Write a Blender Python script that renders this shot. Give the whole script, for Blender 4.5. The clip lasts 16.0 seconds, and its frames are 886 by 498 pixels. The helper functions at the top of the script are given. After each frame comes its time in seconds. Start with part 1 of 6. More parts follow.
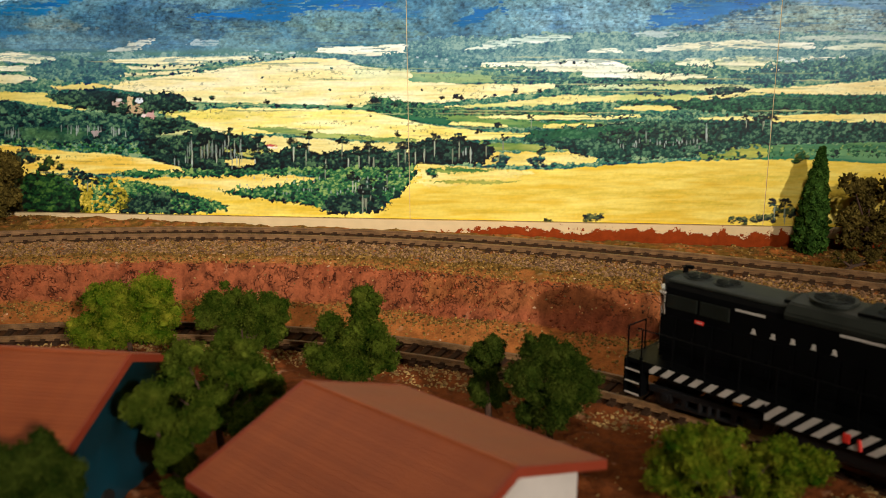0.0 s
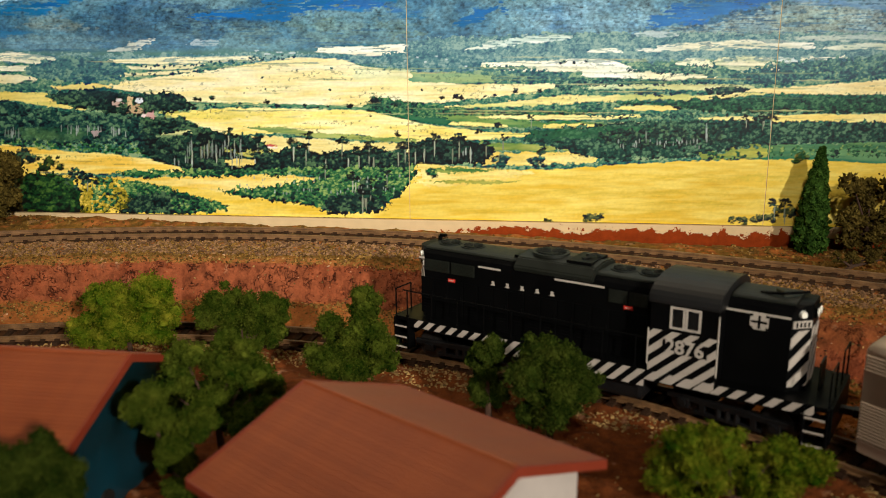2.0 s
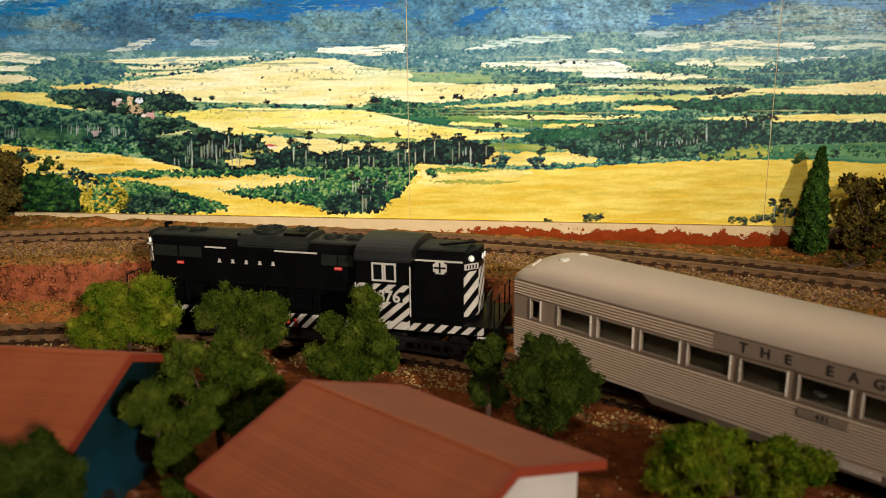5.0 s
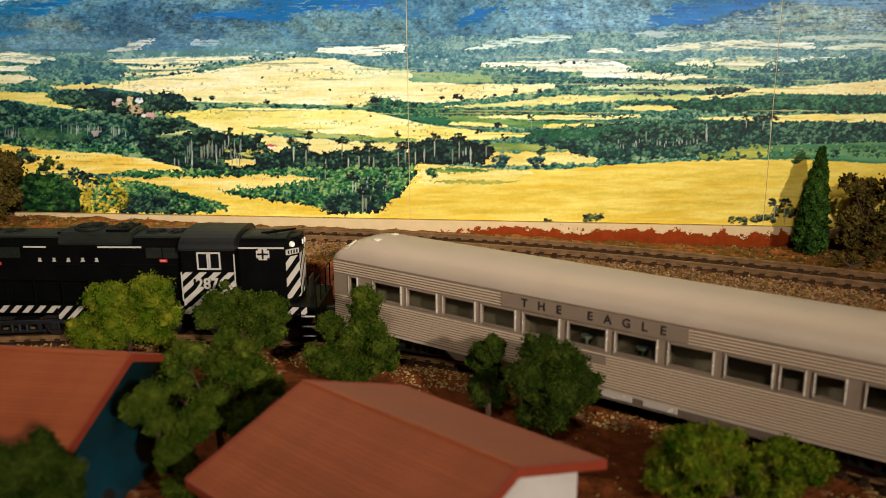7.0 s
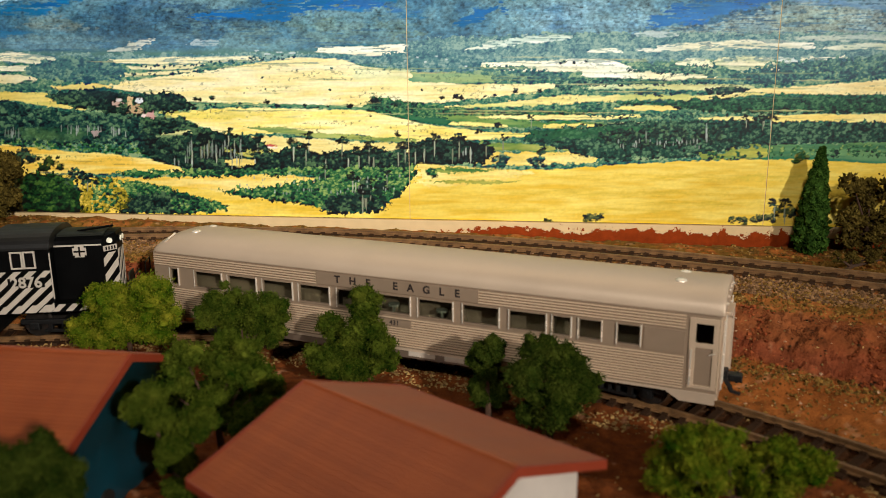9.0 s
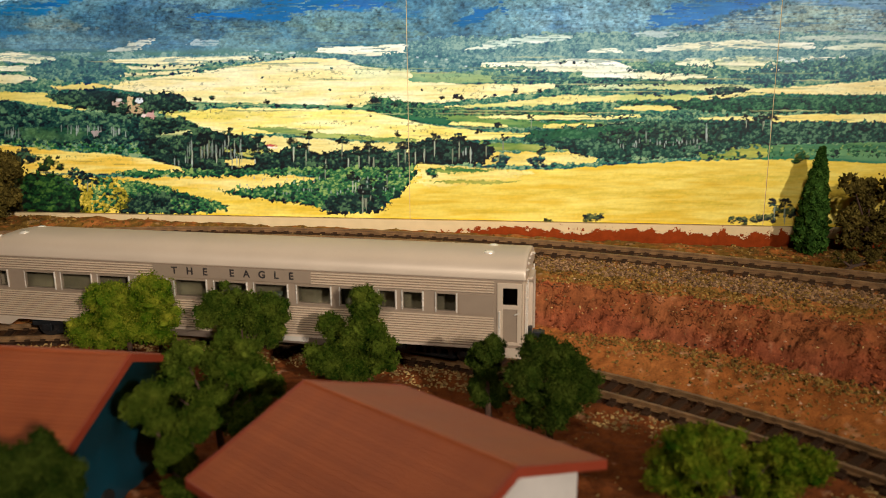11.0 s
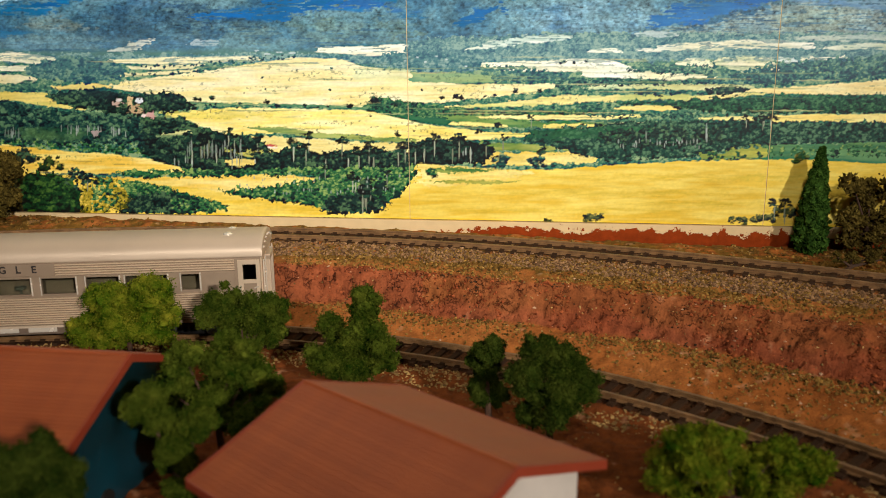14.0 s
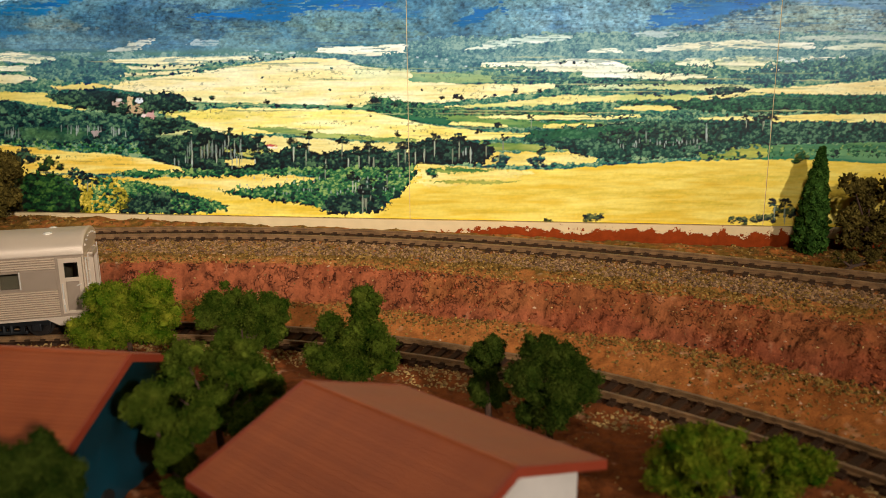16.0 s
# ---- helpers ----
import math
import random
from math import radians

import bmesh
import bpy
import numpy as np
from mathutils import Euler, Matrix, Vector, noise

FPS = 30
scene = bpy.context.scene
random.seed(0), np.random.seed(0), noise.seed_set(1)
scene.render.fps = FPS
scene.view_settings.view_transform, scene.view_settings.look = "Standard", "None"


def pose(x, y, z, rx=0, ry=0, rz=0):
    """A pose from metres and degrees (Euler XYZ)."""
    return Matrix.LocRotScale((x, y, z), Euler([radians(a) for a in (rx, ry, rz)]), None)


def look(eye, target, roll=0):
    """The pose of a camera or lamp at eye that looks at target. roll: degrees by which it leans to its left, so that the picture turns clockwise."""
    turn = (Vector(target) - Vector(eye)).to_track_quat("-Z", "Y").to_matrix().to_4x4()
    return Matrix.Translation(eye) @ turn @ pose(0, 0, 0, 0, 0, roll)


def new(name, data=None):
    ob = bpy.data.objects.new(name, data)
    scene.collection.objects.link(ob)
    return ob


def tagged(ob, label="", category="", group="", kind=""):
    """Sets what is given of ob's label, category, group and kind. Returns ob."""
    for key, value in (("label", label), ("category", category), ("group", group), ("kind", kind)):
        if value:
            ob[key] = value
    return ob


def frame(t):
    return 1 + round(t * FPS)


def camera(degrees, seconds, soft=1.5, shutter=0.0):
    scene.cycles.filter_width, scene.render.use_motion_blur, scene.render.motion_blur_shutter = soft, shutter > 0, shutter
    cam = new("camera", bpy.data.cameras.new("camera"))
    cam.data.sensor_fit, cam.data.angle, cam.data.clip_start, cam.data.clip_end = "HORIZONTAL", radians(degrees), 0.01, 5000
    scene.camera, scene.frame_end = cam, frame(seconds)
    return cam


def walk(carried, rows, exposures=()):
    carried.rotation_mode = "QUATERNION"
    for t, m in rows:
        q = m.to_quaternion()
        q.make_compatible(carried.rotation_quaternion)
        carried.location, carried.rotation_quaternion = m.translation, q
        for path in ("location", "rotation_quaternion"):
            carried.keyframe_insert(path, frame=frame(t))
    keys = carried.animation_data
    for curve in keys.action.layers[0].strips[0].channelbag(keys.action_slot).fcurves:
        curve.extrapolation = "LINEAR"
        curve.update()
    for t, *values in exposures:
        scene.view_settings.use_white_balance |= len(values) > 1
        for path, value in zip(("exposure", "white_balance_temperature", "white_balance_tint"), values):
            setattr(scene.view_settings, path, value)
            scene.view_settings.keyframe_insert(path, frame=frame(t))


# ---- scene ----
import collections

# ---------------------------------------------------------------- camera
EYE = (0.0, 0.0, 0.1266)
TILT = 0.24262
cam = camera(57.12, 16.0, soft=0.85)
cam.data.dof.use_dof, cam.data.dof.focus_distance, cam.data.dof.aperture_fstop = True, 0.42, 17.0
CAM_POSE = look(EYE, (0.0, math.cos(TILT), EYE[2] - math.sin(TILT)), -0.4912)
walk(cam, [(0.0, CAM_POSE), (16.0, CAM_POSE)])

# ---------------------------------------------------------------- light
world = bpy.data.worlds.new("room_air")
scene.world = world
world.use_nodes = True
world.node_tree.nodes["Background"].inputs[0].default_value = (1.0, 0.80, 0.60, 1)
world.node_tree.nodes["Background"].inputs[1].default_value = 0.004


def area_lamp(name, place, target, size, power, color):
    data = bpy.data.lights.new(name, "AREA")
    data.shape, data.size, data.energy, data.color = "DISK", size, power, color
    ob = new(name, data)
    ob.matrix_world = look(place, target)
    return ob


spot = bpy.data.lights.new("spot_lamp", "SPOT")
spot.energy, spot.color, spot.shadow_soft_size = 240.0, (1.0, 0.95, 0.86), 0.04
spot.spot_size, spot.spot_blend = radians(23), 1.0
new("spot_lamp", spot).matrix_world = look((0.94, -1.58, 0.77), (-0.07, 0.45, 0.235))
# added fill without a known fixture: lifts the mural wall's shadows, spares the foreground
fill = bpy.data.lights.new("fill_spot", "SPOT")
fill.energy, fill.color, fill.shadow_soft_size = 85.0, (1.0, 0.95, 0.86), 0.12
fill.spot_size, fill.spot_blend = radians(24), 1.0
new("fill_spot", fill).matrix_world = look((-0.20, -1.05, 1.15), (0.01, 0.45, 0.215))
# added area light standing in for warm bounce off the ceiling
area_lamp("ceiling_bounce", (0.10, -0.35, 1.30), (0.0, 0.45, 0.2), 0.5, 0.08, (1.0, 0.90, 0.74))
scene.view_settings.exposure = 0.0

# ---------------------------------------------------------------- plan
WALL_A, WALL_B = 0.4456, -0.1347          # the mural wall: y = WALL_A + WALL_B * x
RAIL_UP = 0.030                           # height of the upper railhead; the lower one is at 0
BASE_UP, BASE_LOW = RAIL_UP - 0.0035, -0.0036
TRACK = (-0.04036, 0.34543, -0.30465, -2.65338, -0.64578, 13.74171, 0.14644)
UPPER = (0.15977, -0.89929, -0.29241, 0.41633)
GAUGE = 0.0165

# lower track: heading grows out of a curvature that changes along it
_n = 1601
S_GRID = np.linspace(-0.8, 0.8, _n)
_sc = np.clip(S_GRID, -0.43, 0.42)
_curv = TRACK[3] + TRACK[4] * _sc + TRACK[5] * _sc ** 2 + TRACK[6] * _sc ** 3
_curv = np.where(S_GRID < -0.43, 0.0, _curv)
_ds = S_GRID[1] - S_GRID[0]
_head = np.concatenate([[0], np.cumsum((_curv[1:] + _curv[:-1]) / 2 * _ds)])
_head += TRACK[2] - _head[_n // 2]
_lx = np.concatenate([[0], np.cumsum((np.cos(_head[1:]) + np.cos(_head[:-1])) / 2 * _ds)])
_ly = np.concatenate([[0], np.cumsum((np.sin(_head[1:]) + np.sin(_head[:-1])) / 2 * _ds)])
LOW_X = _lx - _lx[_n // 2] + TRACK[0]
LOW_Y = _ly - _ly[_n // 2] + TRACK[1]


def low_at(s):
    """Place and heading of the lower track's centre line, s metres along it."""
    return float(np.interp(s, S_GRID, LOW_X)), float(np.interp(s, S_GRID, LOW_Y)), float(np.interp(s, S_GRID, _head))


# upper track: y over x inside the bend, straight on beyond it
UX = np.linspace(-0.62, 0.55, 1171)


def up_y(x):
    x = np.asarray(x, float)
    lo, hi = -0.24, 0.20
    xc = np.clip(x, lo, hi)
    d = np.polyder(np.array(UPPER))
    return np.polyval(UPPER, xc) + np.where(x < lo, np.polyval(d, lo), np.where(x > hi, np.polyval(d, hi), 0)) * (x - xc)


UY = up_y(UX)
_ul = np.concatenate([[0], np.cumsum(np.hypot(np.diff(UX), np.diff(UY)))])


def up_at(s):
    x = float(np.interp(s, _ul, UX))
    e = 0.002
    return x, float(up_y(x)), math.atan2(float(up_y(x + e) - up_y(x - e)), 2 * e)


# the train: seconds and metres along the lower track of the locomotive's middle
RUN = ((0.0, 0.2157), (0.5, 0.1883), (1.0, 0.1620), (1.5, 0.1376), (2.0, 0.1131), (2.5, 0.0892), (3.0, 0.0658), (3.5, 0.0457), (4.0, 0.0255), (6.5, -0.0779), (7.0, -0.0997), (7.5, -0.1203), (8.0, -0.1415), (8.5, -0.1633), (9.0, -0.1857), (11.5, -0.2841), (12.0, -0.3041), (12.5, -0.3236), (13.0, -0.3443), (13.5, -0.3653), (14.0, -0.3861), (14.5, -0.4077), (15.0, -0.4282), (15.5, -0.4477), (16.0, -0.4690))
CAR_BEHIND = 0.2263
LOCO_BASE, CAR_BASE = 0.109, 0.190


def run_at(t):
    return float(np.interp(t, [r[0] for r in RUN], [r[1] for r in RUN]))


def on_track(s, base):
    """Pose of a vehicle whose two trucks, base apart, ride on the track; and the headings of those trucks against it."""
    ax, ay, ah = low_at(s - base / 2)
    bx, by, bh = low_at(s + base / 2)
    h = math.atan2(by - ay, bx - ax)
    return pose((ax + bx) / 2, (ay + by) / 2, 0, 0, 0, math.degrees(h)), math.degrees(ah - h), math.degrees(bh - h)


# ---------------------------------------------------------------- mesh kit
def part(name, bm, material, parent=None, label=""):
    """Links a bmesh as one mesh object, under a thing or a part."""
    me = bpy.data.meshes.new(name)
    bmesh.ops.recalc_face_normals(bm, faces=bm.faces)
    bm.to_mesh(me)
    bm.free()
    me.materials.append(material)
    ob = new(name, me)
    ob.parent = parent
    if label:
        tagged(ob, label)
    return ob


def soup(name, verts, faces, material, parent=None, smooth=False):
    """A mesh object out of computed arrays."""
    me = bpy.data.meshes.new(name)
    me.from_pydata(np.asarray(verts, float).tolist(), [], [list(map(int, f)) for f in faces])
    me.update()
    if smooth:
        me.polygons.foreach_set("use_smooth", np.ones(len(me.polygons), bool))
    me.materials.append(material)
    ob = new(name, me)
    ob.parent = parent
    return ob


def thing(name, m, label, category, group="", kind=""):
    ob = new(name)
    ob.empty_display_size = 0.01
    ob.matrix_basis = m
    return tagged(ob, label, category, group, kind)


MM = 0.001


def block(bm, x0, x1, y0, y1, z0, z1, bevel=0.0, m=None):
    """A box in millimetres, with bevelled edges."""
    r = bmesh.ops.create_cube(bm, size=1.0)
    vs = r["verts"]
    for v in vs:
        v.co = Vector(((x0 + x1) / 2 + v.co.x * (x1 - x0), (y0 + y1) / 2 + v.co.y * (y1 - y0), (z0 + z1) / 2 + v.co.z * (z1 - z0))) * MM
        if m is not None:
            v.co = m @ v.co
    if bevel:
        es = list({e for v in vs for e in v.link_edges})
        bmesh.ops.bevel(bm, geom=es, offset=bevel * MM, segments=2, affect="EDGES", profile=0.6)
    return bm


def rod(bm, a, b, r, n=8, r2=None):
    """A round bar from a to b, in millimetres."""
    a, b = Vector(a) * MM, Vector(b) * MM
    d = b - a
    q = d.to_track_quat("Z", "Y").to_matrix().to_4x4()
    bmesh.ops.create_cone(bm, cap_ends=True, segments=n, radius1=r * MM, radius2=(r if r2 is None else r2) * MM, depth=d.length,
                          matrix=Matrix.Translation((a + b) / 2) @ q)
    return bm


def prism(bm, outline, x0, x1, cap=True):
    """An outline of (y, z) in millimetres drawn out from x0 to x1."""
    va = [bm.verts.new((x0 * MM, y * MM, z * MM)) for y, z in outline]
    vb = [bm.verts.new((x1 * MM, y * MM, z * MM)) for y, z in outline]
    n = len(outline)
    for i in range(n):
        j = (i + 1) % n
        bm.faces.new((va[i], va[j], vb[j], vb[i]))
    if cap:
        bm.faces.new(va)
        bm.faces.new(vb[::-1])
    return bm


def plate(bm, pts, y, thick=0.25):
    """A flat plate of (x, z) corners in millimetres, standing at y, its face towards -y."""
    va = [bm.verts.new((x * MM, y * MM, z * MM)) for x, z in pts]
    vb = [bm.verts.new((x * MM, (y + thick) * MM, z * MM)) for x, z in pts]
    n = len(pts)
    bm.faces.new(va)
    bm.faces.new(vb[::-1])
    for i in range(n):
        j = (i + 1) % n
        bm.faces.new((va[j], va[i], vb[i], vb[j]))
    return bm


def lettering(name, words, material, parent, m, size, spacing=1.0, extrude=0.0):
    cu = bpy.data.curves.new(name, "FONT")
    cu.body, cu.size, cu.align_x, cu.align_y, cu.space_character, cu.extrude = words, size, "CENTER", "CENTER", spacing, extrude
    cu.offset = 0.028 * size
    cu.resolution_u = 3
    tmp = new("lettering_source", cu)
    bpy.context.view_layer.update()
    me = bpy.data.meshes.new_from_object(tmp.evaluated_get(bpy.context.evaluated_depsgraph_get()))
    bpy.data.objects.remove(tmp)
    bpy.data.curves.remove(cu)
    me.name = name
    me.materials.clear()
    me.materials.append(material)
    ob = new(name, me)
    ob.parent = parent
    ob.matrix_basis = m
    return ob


# ---------------------------------------------------------------- materials
def srgb(r, g, b):
    """Linear colour of an 8-bit display colour."""
    f = lambda c: (c / 255 / 12.92) if c <= 10 else ((c / 255 + 0.055) / 1.055) ** 2.4
    return f(r), f(g), f(b)


def surface(name, color, rough=0.6, metal=0.0, vary=0.25, scale=300.0, bump=0.15, fine=2500.0, tint=None, spec=0.5, attr="", island=0.0, objrand=0.0, coat=0.0):
    """A surface with two scales of variation in colour and a fine relief."""
    mt = bpy.data.materials.new(name)
    mt.use_nodes = True
    nt = mt.node_tree
    bs = nt.nodes["Principled BSDF"]
    bs.inputs["Roughness"].default_value, bs.inputs["Metallic"].default_value = rough, metal
    bs.inputs["Specular IOR Level"].default_value = spec
    bs.inputs["Coat Weight"].default_value = coat
    tc = nt.nodes.new("ShaderNodeTexCoord")
    big = nt.nodes.new("ShaderNodeTexNoise")
    big.inputs["Scale"].default_value, big.inputs["Detail"].default_value = scale, 5
    small = nt.nodes.new("ShaderNodeTexNoise")
    small.inputs["Scale"].default_value, small.inputs["Detail"].default_value = fine, 3
    for n in (big, small):
        nt.links.new(tc.outputs["Object"], n.inputs["Vector"])
    add = nt.nodes.new("ShaderNodeMath")
    add.operation = "MULTIPLY_ADD"
    nt.links.new(small.outputs["Fac"], add.inputs[0])
    add.inputs[1].default_value = 0.45
    nt.links.new(big.outputs["Fac"], add.inputs[2])
    last = add.outputs[0]
    if island or objrand:
        src = nt.nodes.new("ShaderNodeNewGeometry" if island else "ShaderNodeObjectInfo")
        mix2 = nt.nodes.new("ShaderNodeMath")
        mix2.operation = "MULTIPLY_ADD"
        nt.links.new(src.outputs["Random Per Island" if island else "Random"], mix2.inputs[0])
        mix2.inputs[1].default_value = island or objrand
        nt.links.new(last, mix2.inputs[2])
        last = mix2.outputs[0]
    rng = nt.nodes.new("ShaderNodeMapRange")
    nt.links.new(last, rng.inputs["Value"])
    rng.inputs["From Min"].default_value = 0.4
    rng.inputs["From Max"].default_value = 1.05 + (island or objrand)
    rng.inputs["To Min"].default_value, rng.inputs["To Max"].default_value = 1 - vary, 1 + vary
    mul = nt.nodes.new("ShaderNodeVectorMath")
    mul.operation = "SCALE"
    nt.links.new(rng.outputs[0], mul.inputs["Scale"])
    if attr:
        at = nt.nodes.new("ShaderNodeAttribute")
        at.attribute_name = attr
        nt.links.new(at.outputs["Color"], mul.inputs[0])
    elif tint:
        mx = nt.nodes.new("ShaderNodeMix")
        mx.data_type = "RGBA"
        r2 = nt.nodes.new("ShaderNodeMapRange")
        nt.links.new(last, r2.inputs["Value"])
        r2.inputs["From Min"].default_value, r2.inputs["From Max"].default_value = 0.5, 0.95 + (island or objrand)
        nt.links.new(r2.outputs[0], mx.inputs[0])
        mx.inputs[6].default_value, mx.inputs[7].default_value = (*color, 1), (*tint, 1)
        nt.links.new(mx.outputs[2], mul.inputs[0])
    else:
        mul.inputs[0].default_value = color
    nt.links.new(mul.outputs[0], bs.inputs["Base Color"])
    if bump:
        bp = nt.nodes.new("ShaderNodeBump")
        bp.inputs["Strength"].default_value, bp.inputs["Distance"].default_value = min(bump, 1.0), 0.0006
        nt.links.new(small.outputs["Fac"], bp.inputs["Height"])
        nt.links.new(bp.outputs[0], bs.inputs["Normal"])
    rr = nt.nodes.new("ShaderNodeMapRange")
    nt.links.new(big.outputs["Fac"], rr.inputs["Value"])
    rr.inputs["To Min"].default_value, rr.inputs["To Max"].default_value = max(0.02, rough - 0.12), min(1, rough + 0.12)
    nt.links.new(rr.outputs[0], bs.inputs["Roughness"])
    return mt


M_SOIL = surface("layout_soil", (0.3, 0.15, 0.07), 0.95, vary=0.5, scale=220, bump=1.0, fine=1100, attr="soil", spec=0.1)


def cracked(mt):
    """Dried clay: fine cracks between clods, their shade painted dark, where the soil's fourth channel says so."""
    nt = mt.node_tree
    bs = nt.nodes["Principled BSDF"]
    tc = nt.nodes.new("ShaderNodeTexCoord")
    warp = nt.nodes.new("ShaderNodeTexNoise")
    warp.inputs["Scale"].default_value, warp.inputs["Detail"].default_value = 160, 4
    nt.links.new(tc.outputs["Object"], warp.inputs["Vector"])
    mad = nt.nodes.new("ShaderNodeVectorMath")
    mad.operation = "MULTIPLY_ADD"
    nt.links.new(warp.outputs["Color"], mad.inputs[0])
    mad.inputs[1].default_value = (0.016, 0.016, 0.016)
    nt.links.new(tc.outputs["Object"], mad.inputs[2])
    vor = nt.nodes.new("ShaderNodeTexVoronoi")
    vor.feature = "DISTANCE_TO_EDGE"
    vor.inputs["Scale"].default_value = 330
    nt.links.new(mad.outputs[0], vor.inputs["Vector"])
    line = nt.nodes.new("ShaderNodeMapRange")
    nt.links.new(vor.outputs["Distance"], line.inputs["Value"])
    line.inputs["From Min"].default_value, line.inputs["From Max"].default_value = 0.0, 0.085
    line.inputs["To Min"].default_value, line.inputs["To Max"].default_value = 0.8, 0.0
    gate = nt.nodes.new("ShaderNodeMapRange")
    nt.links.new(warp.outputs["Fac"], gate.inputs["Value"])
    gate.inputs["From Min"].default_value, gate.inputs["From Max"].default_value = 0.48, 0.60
    at = nt.nodes.new("ShaderNodeAttribute")
    at.attribute_name = "soil"
    k1 = nt.nodes.new("ShaderNodeMath")
    k2 = nt.nodes.new("ShaderNodeMath")
    k1.operation = k2.operation = "MULTIPLY"
    nt.links.new(line.outputs[0], k1.inputs[0])
    nt.links.new(at.outputs["Alpha"], k1.inputs[1])
    nt.links.new(k1.outputs[0], k2.inputs[0])
    nt.links.new(gate.outputs[0], k2.inputs[1])
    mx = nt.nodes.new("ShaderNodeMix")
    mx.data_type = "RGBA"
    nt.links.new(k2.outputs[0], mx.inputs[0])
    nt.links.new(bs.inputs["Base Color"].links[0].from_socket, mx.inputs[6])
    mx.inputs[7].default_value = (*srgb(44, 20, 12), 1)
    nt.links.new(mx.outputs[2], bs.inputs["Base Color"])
    bp = nt.nodes.new("ShaderNodeBump")
    bp.invert = True
    bp.inputs["Strength"].default_value, bp.inputs["Distance"].default_value = 1.0, 0.0015
    nt.links.new(k2.outputs[0], bp.inputs["Height"])
    nt.links.new(bs.inputs["Normal"].links[0].from_socket, bp.inputs["Normal"])
    nt.links.new(bp.outputs[0], bs.inputs["Normal"])


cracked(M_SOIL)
M_STONE = surface("ballast_stone", srgb(84, 58, 38), 0.9, vary=0.5, scale=400, bump=0.2, tint=srgb(152, 114, 78), island=0.8, spec=0.2)
M_FINES = surface("dark_track_fines", srgb(42, 27, 17), 0.95, vary=0.5, scale=400, tint=srgb(78, 54, 34), island=0.8, spec=0.1)
M_GRIT = surface("tan_grit", srgb(104, 74, 38), 0.95, vary=0.5, scale=400, tint=srgb(178, 144, 88), island=0.8, spec=0.2)
M_TURF = surface("olive_turf", srgb(68, 48, 19), 0.95, vary=0.5, scale=300, tint=srgb(150, 112, 54), island=0.8, spec=0.1)
M_RAIL = surface("weathered_rail", srgb(104, 74, 46), 0.5, metal=0.1, vary=0.25, scale=250, tint=srgb(134, 98, 62))
M_TIE = surface("dark_tie", srgb(58, 39, 25), 0.9, vary=0.4, scale=500, objrand=0.5, spec=0.1)
M_PLASTER = surface("cream_plaster", srgb(236, 222, 196), 0.8, vary=0.08, scale=60)
M_ROOM = surface("room_paint", srgb(112, 98, 82), 0.8, vary=0.06, scale=5, bump=0.05)
M_FLOOR = surface("room_floor_boards", srgb(96, 66, 42), 0.5, vary=0.3, scale=8)
M_WOOD = surface("bench_wood", srgb(130, 92, 58), 0.6, vary=0.3, scale=40)
M_PRINT = surface("mural_print", (0.5, 0.5, 0.5), 0.5, vary=0.05, scale=90, bump=0.02, attr="print", spec=0.3)
M_ROOF = surface("terracotta_roof", srgb(142, 64, 27), 0.6, vary=0.16, scale=90, tint=srgb(156, 78, 38), bump=0.2, objrand=0.25)
M_TRIM = surface("red_barge_board", srgb(138, 52, 28), 0.55, vary=0.12, scale=120)
M_WHITE = surface("white_wall", srgb(200, 188, 176), 0.7, vary=0.12, scale=110)
# the near-black part of the mottle puts the gable's shade into the teal
M_TEAL = surface("teal_wall_shade_mottled", srgb(14, 24, 16), 0.35, vary=0.3, scale=28, tint=srgb(8, 62, 76))
M_DOOR = surface("dark_paint", srgb(30, 30, 26), 0.6, vary=0.3)
M_BLACK = surface("loco_black", srgb(8, 8, 8), 0.4, vary=0.3, scale=120, bump=0.03, spec=0.06)
M_ROOFBLACK = surface("loco_roof_dust", srgb(27, 29, 23), 0.5, vary=0.35, scale=140, bump=0.05, spec=0.25)
M_CABROOF = surface("cab_roof_grey", srgb(26, 25, 24), 0.45, vary=0.25, scale=100, bump=0.05, spec=0.25)
M_STRIPE = surface("silver_stripe", srgb(182, 170, 156), 0.5, vary=0.12, scale=200)
M_RED = surface("red_marker", srgb(210, 52, 40), 0.4, vary=0.1)
M_LAMP = surface("lamp_lens", srgb(250, 244, 226), 0.15, vary=0.05, spec=0.8)
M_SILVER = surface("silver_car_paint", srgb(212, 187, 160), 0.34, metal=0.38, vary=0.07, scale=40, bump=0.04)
M_SILVER2 = surface("silver_roof_paint", srgb(194, 171, 148), 0.46, metal=0.25, vary=0.08, scale=50, bump=0.05)
M_BRIGHT = surface("bright_frame", srgb(236, 222, 204), 0.25, metal=0.45, vary=0.05)
# grey of boards and window piers; behind the flutes it paints in groove shade
M_PLATE = surface("grey_board_and_groove_shade", srgb(150, 128, 107), 0.45, metal=0.3, vary=0.06)
M_SKIRT = surface("dark_brown_skirt", srgb(112, 94, 80), 0.5, metal=0.3, vary=0.15)
M_INK = surface("dark_lettering", srgb(36, 26, 22), 0.6, vary=0.1)
M_SEAT = surface("seat_cloth", srgb(70, 74, 60), 0.9, vary=0.2)
M_INSIDE = surface("car_interior", srgb(98, 86, 66), 0.8, vary=0.15)
M_UNDER = surface("underframe_black", srgb(9, 8, 8), 0.5, vary=0.3)
M_WHEEL = surface("wheel_steel", srgb(70, 64, 60), 0.35, metal=0.8, vary=0.2)
M_BARK = surface("twig_bark", srgb(70, 46, 30), 0.9, vary=0.4, scale=400)
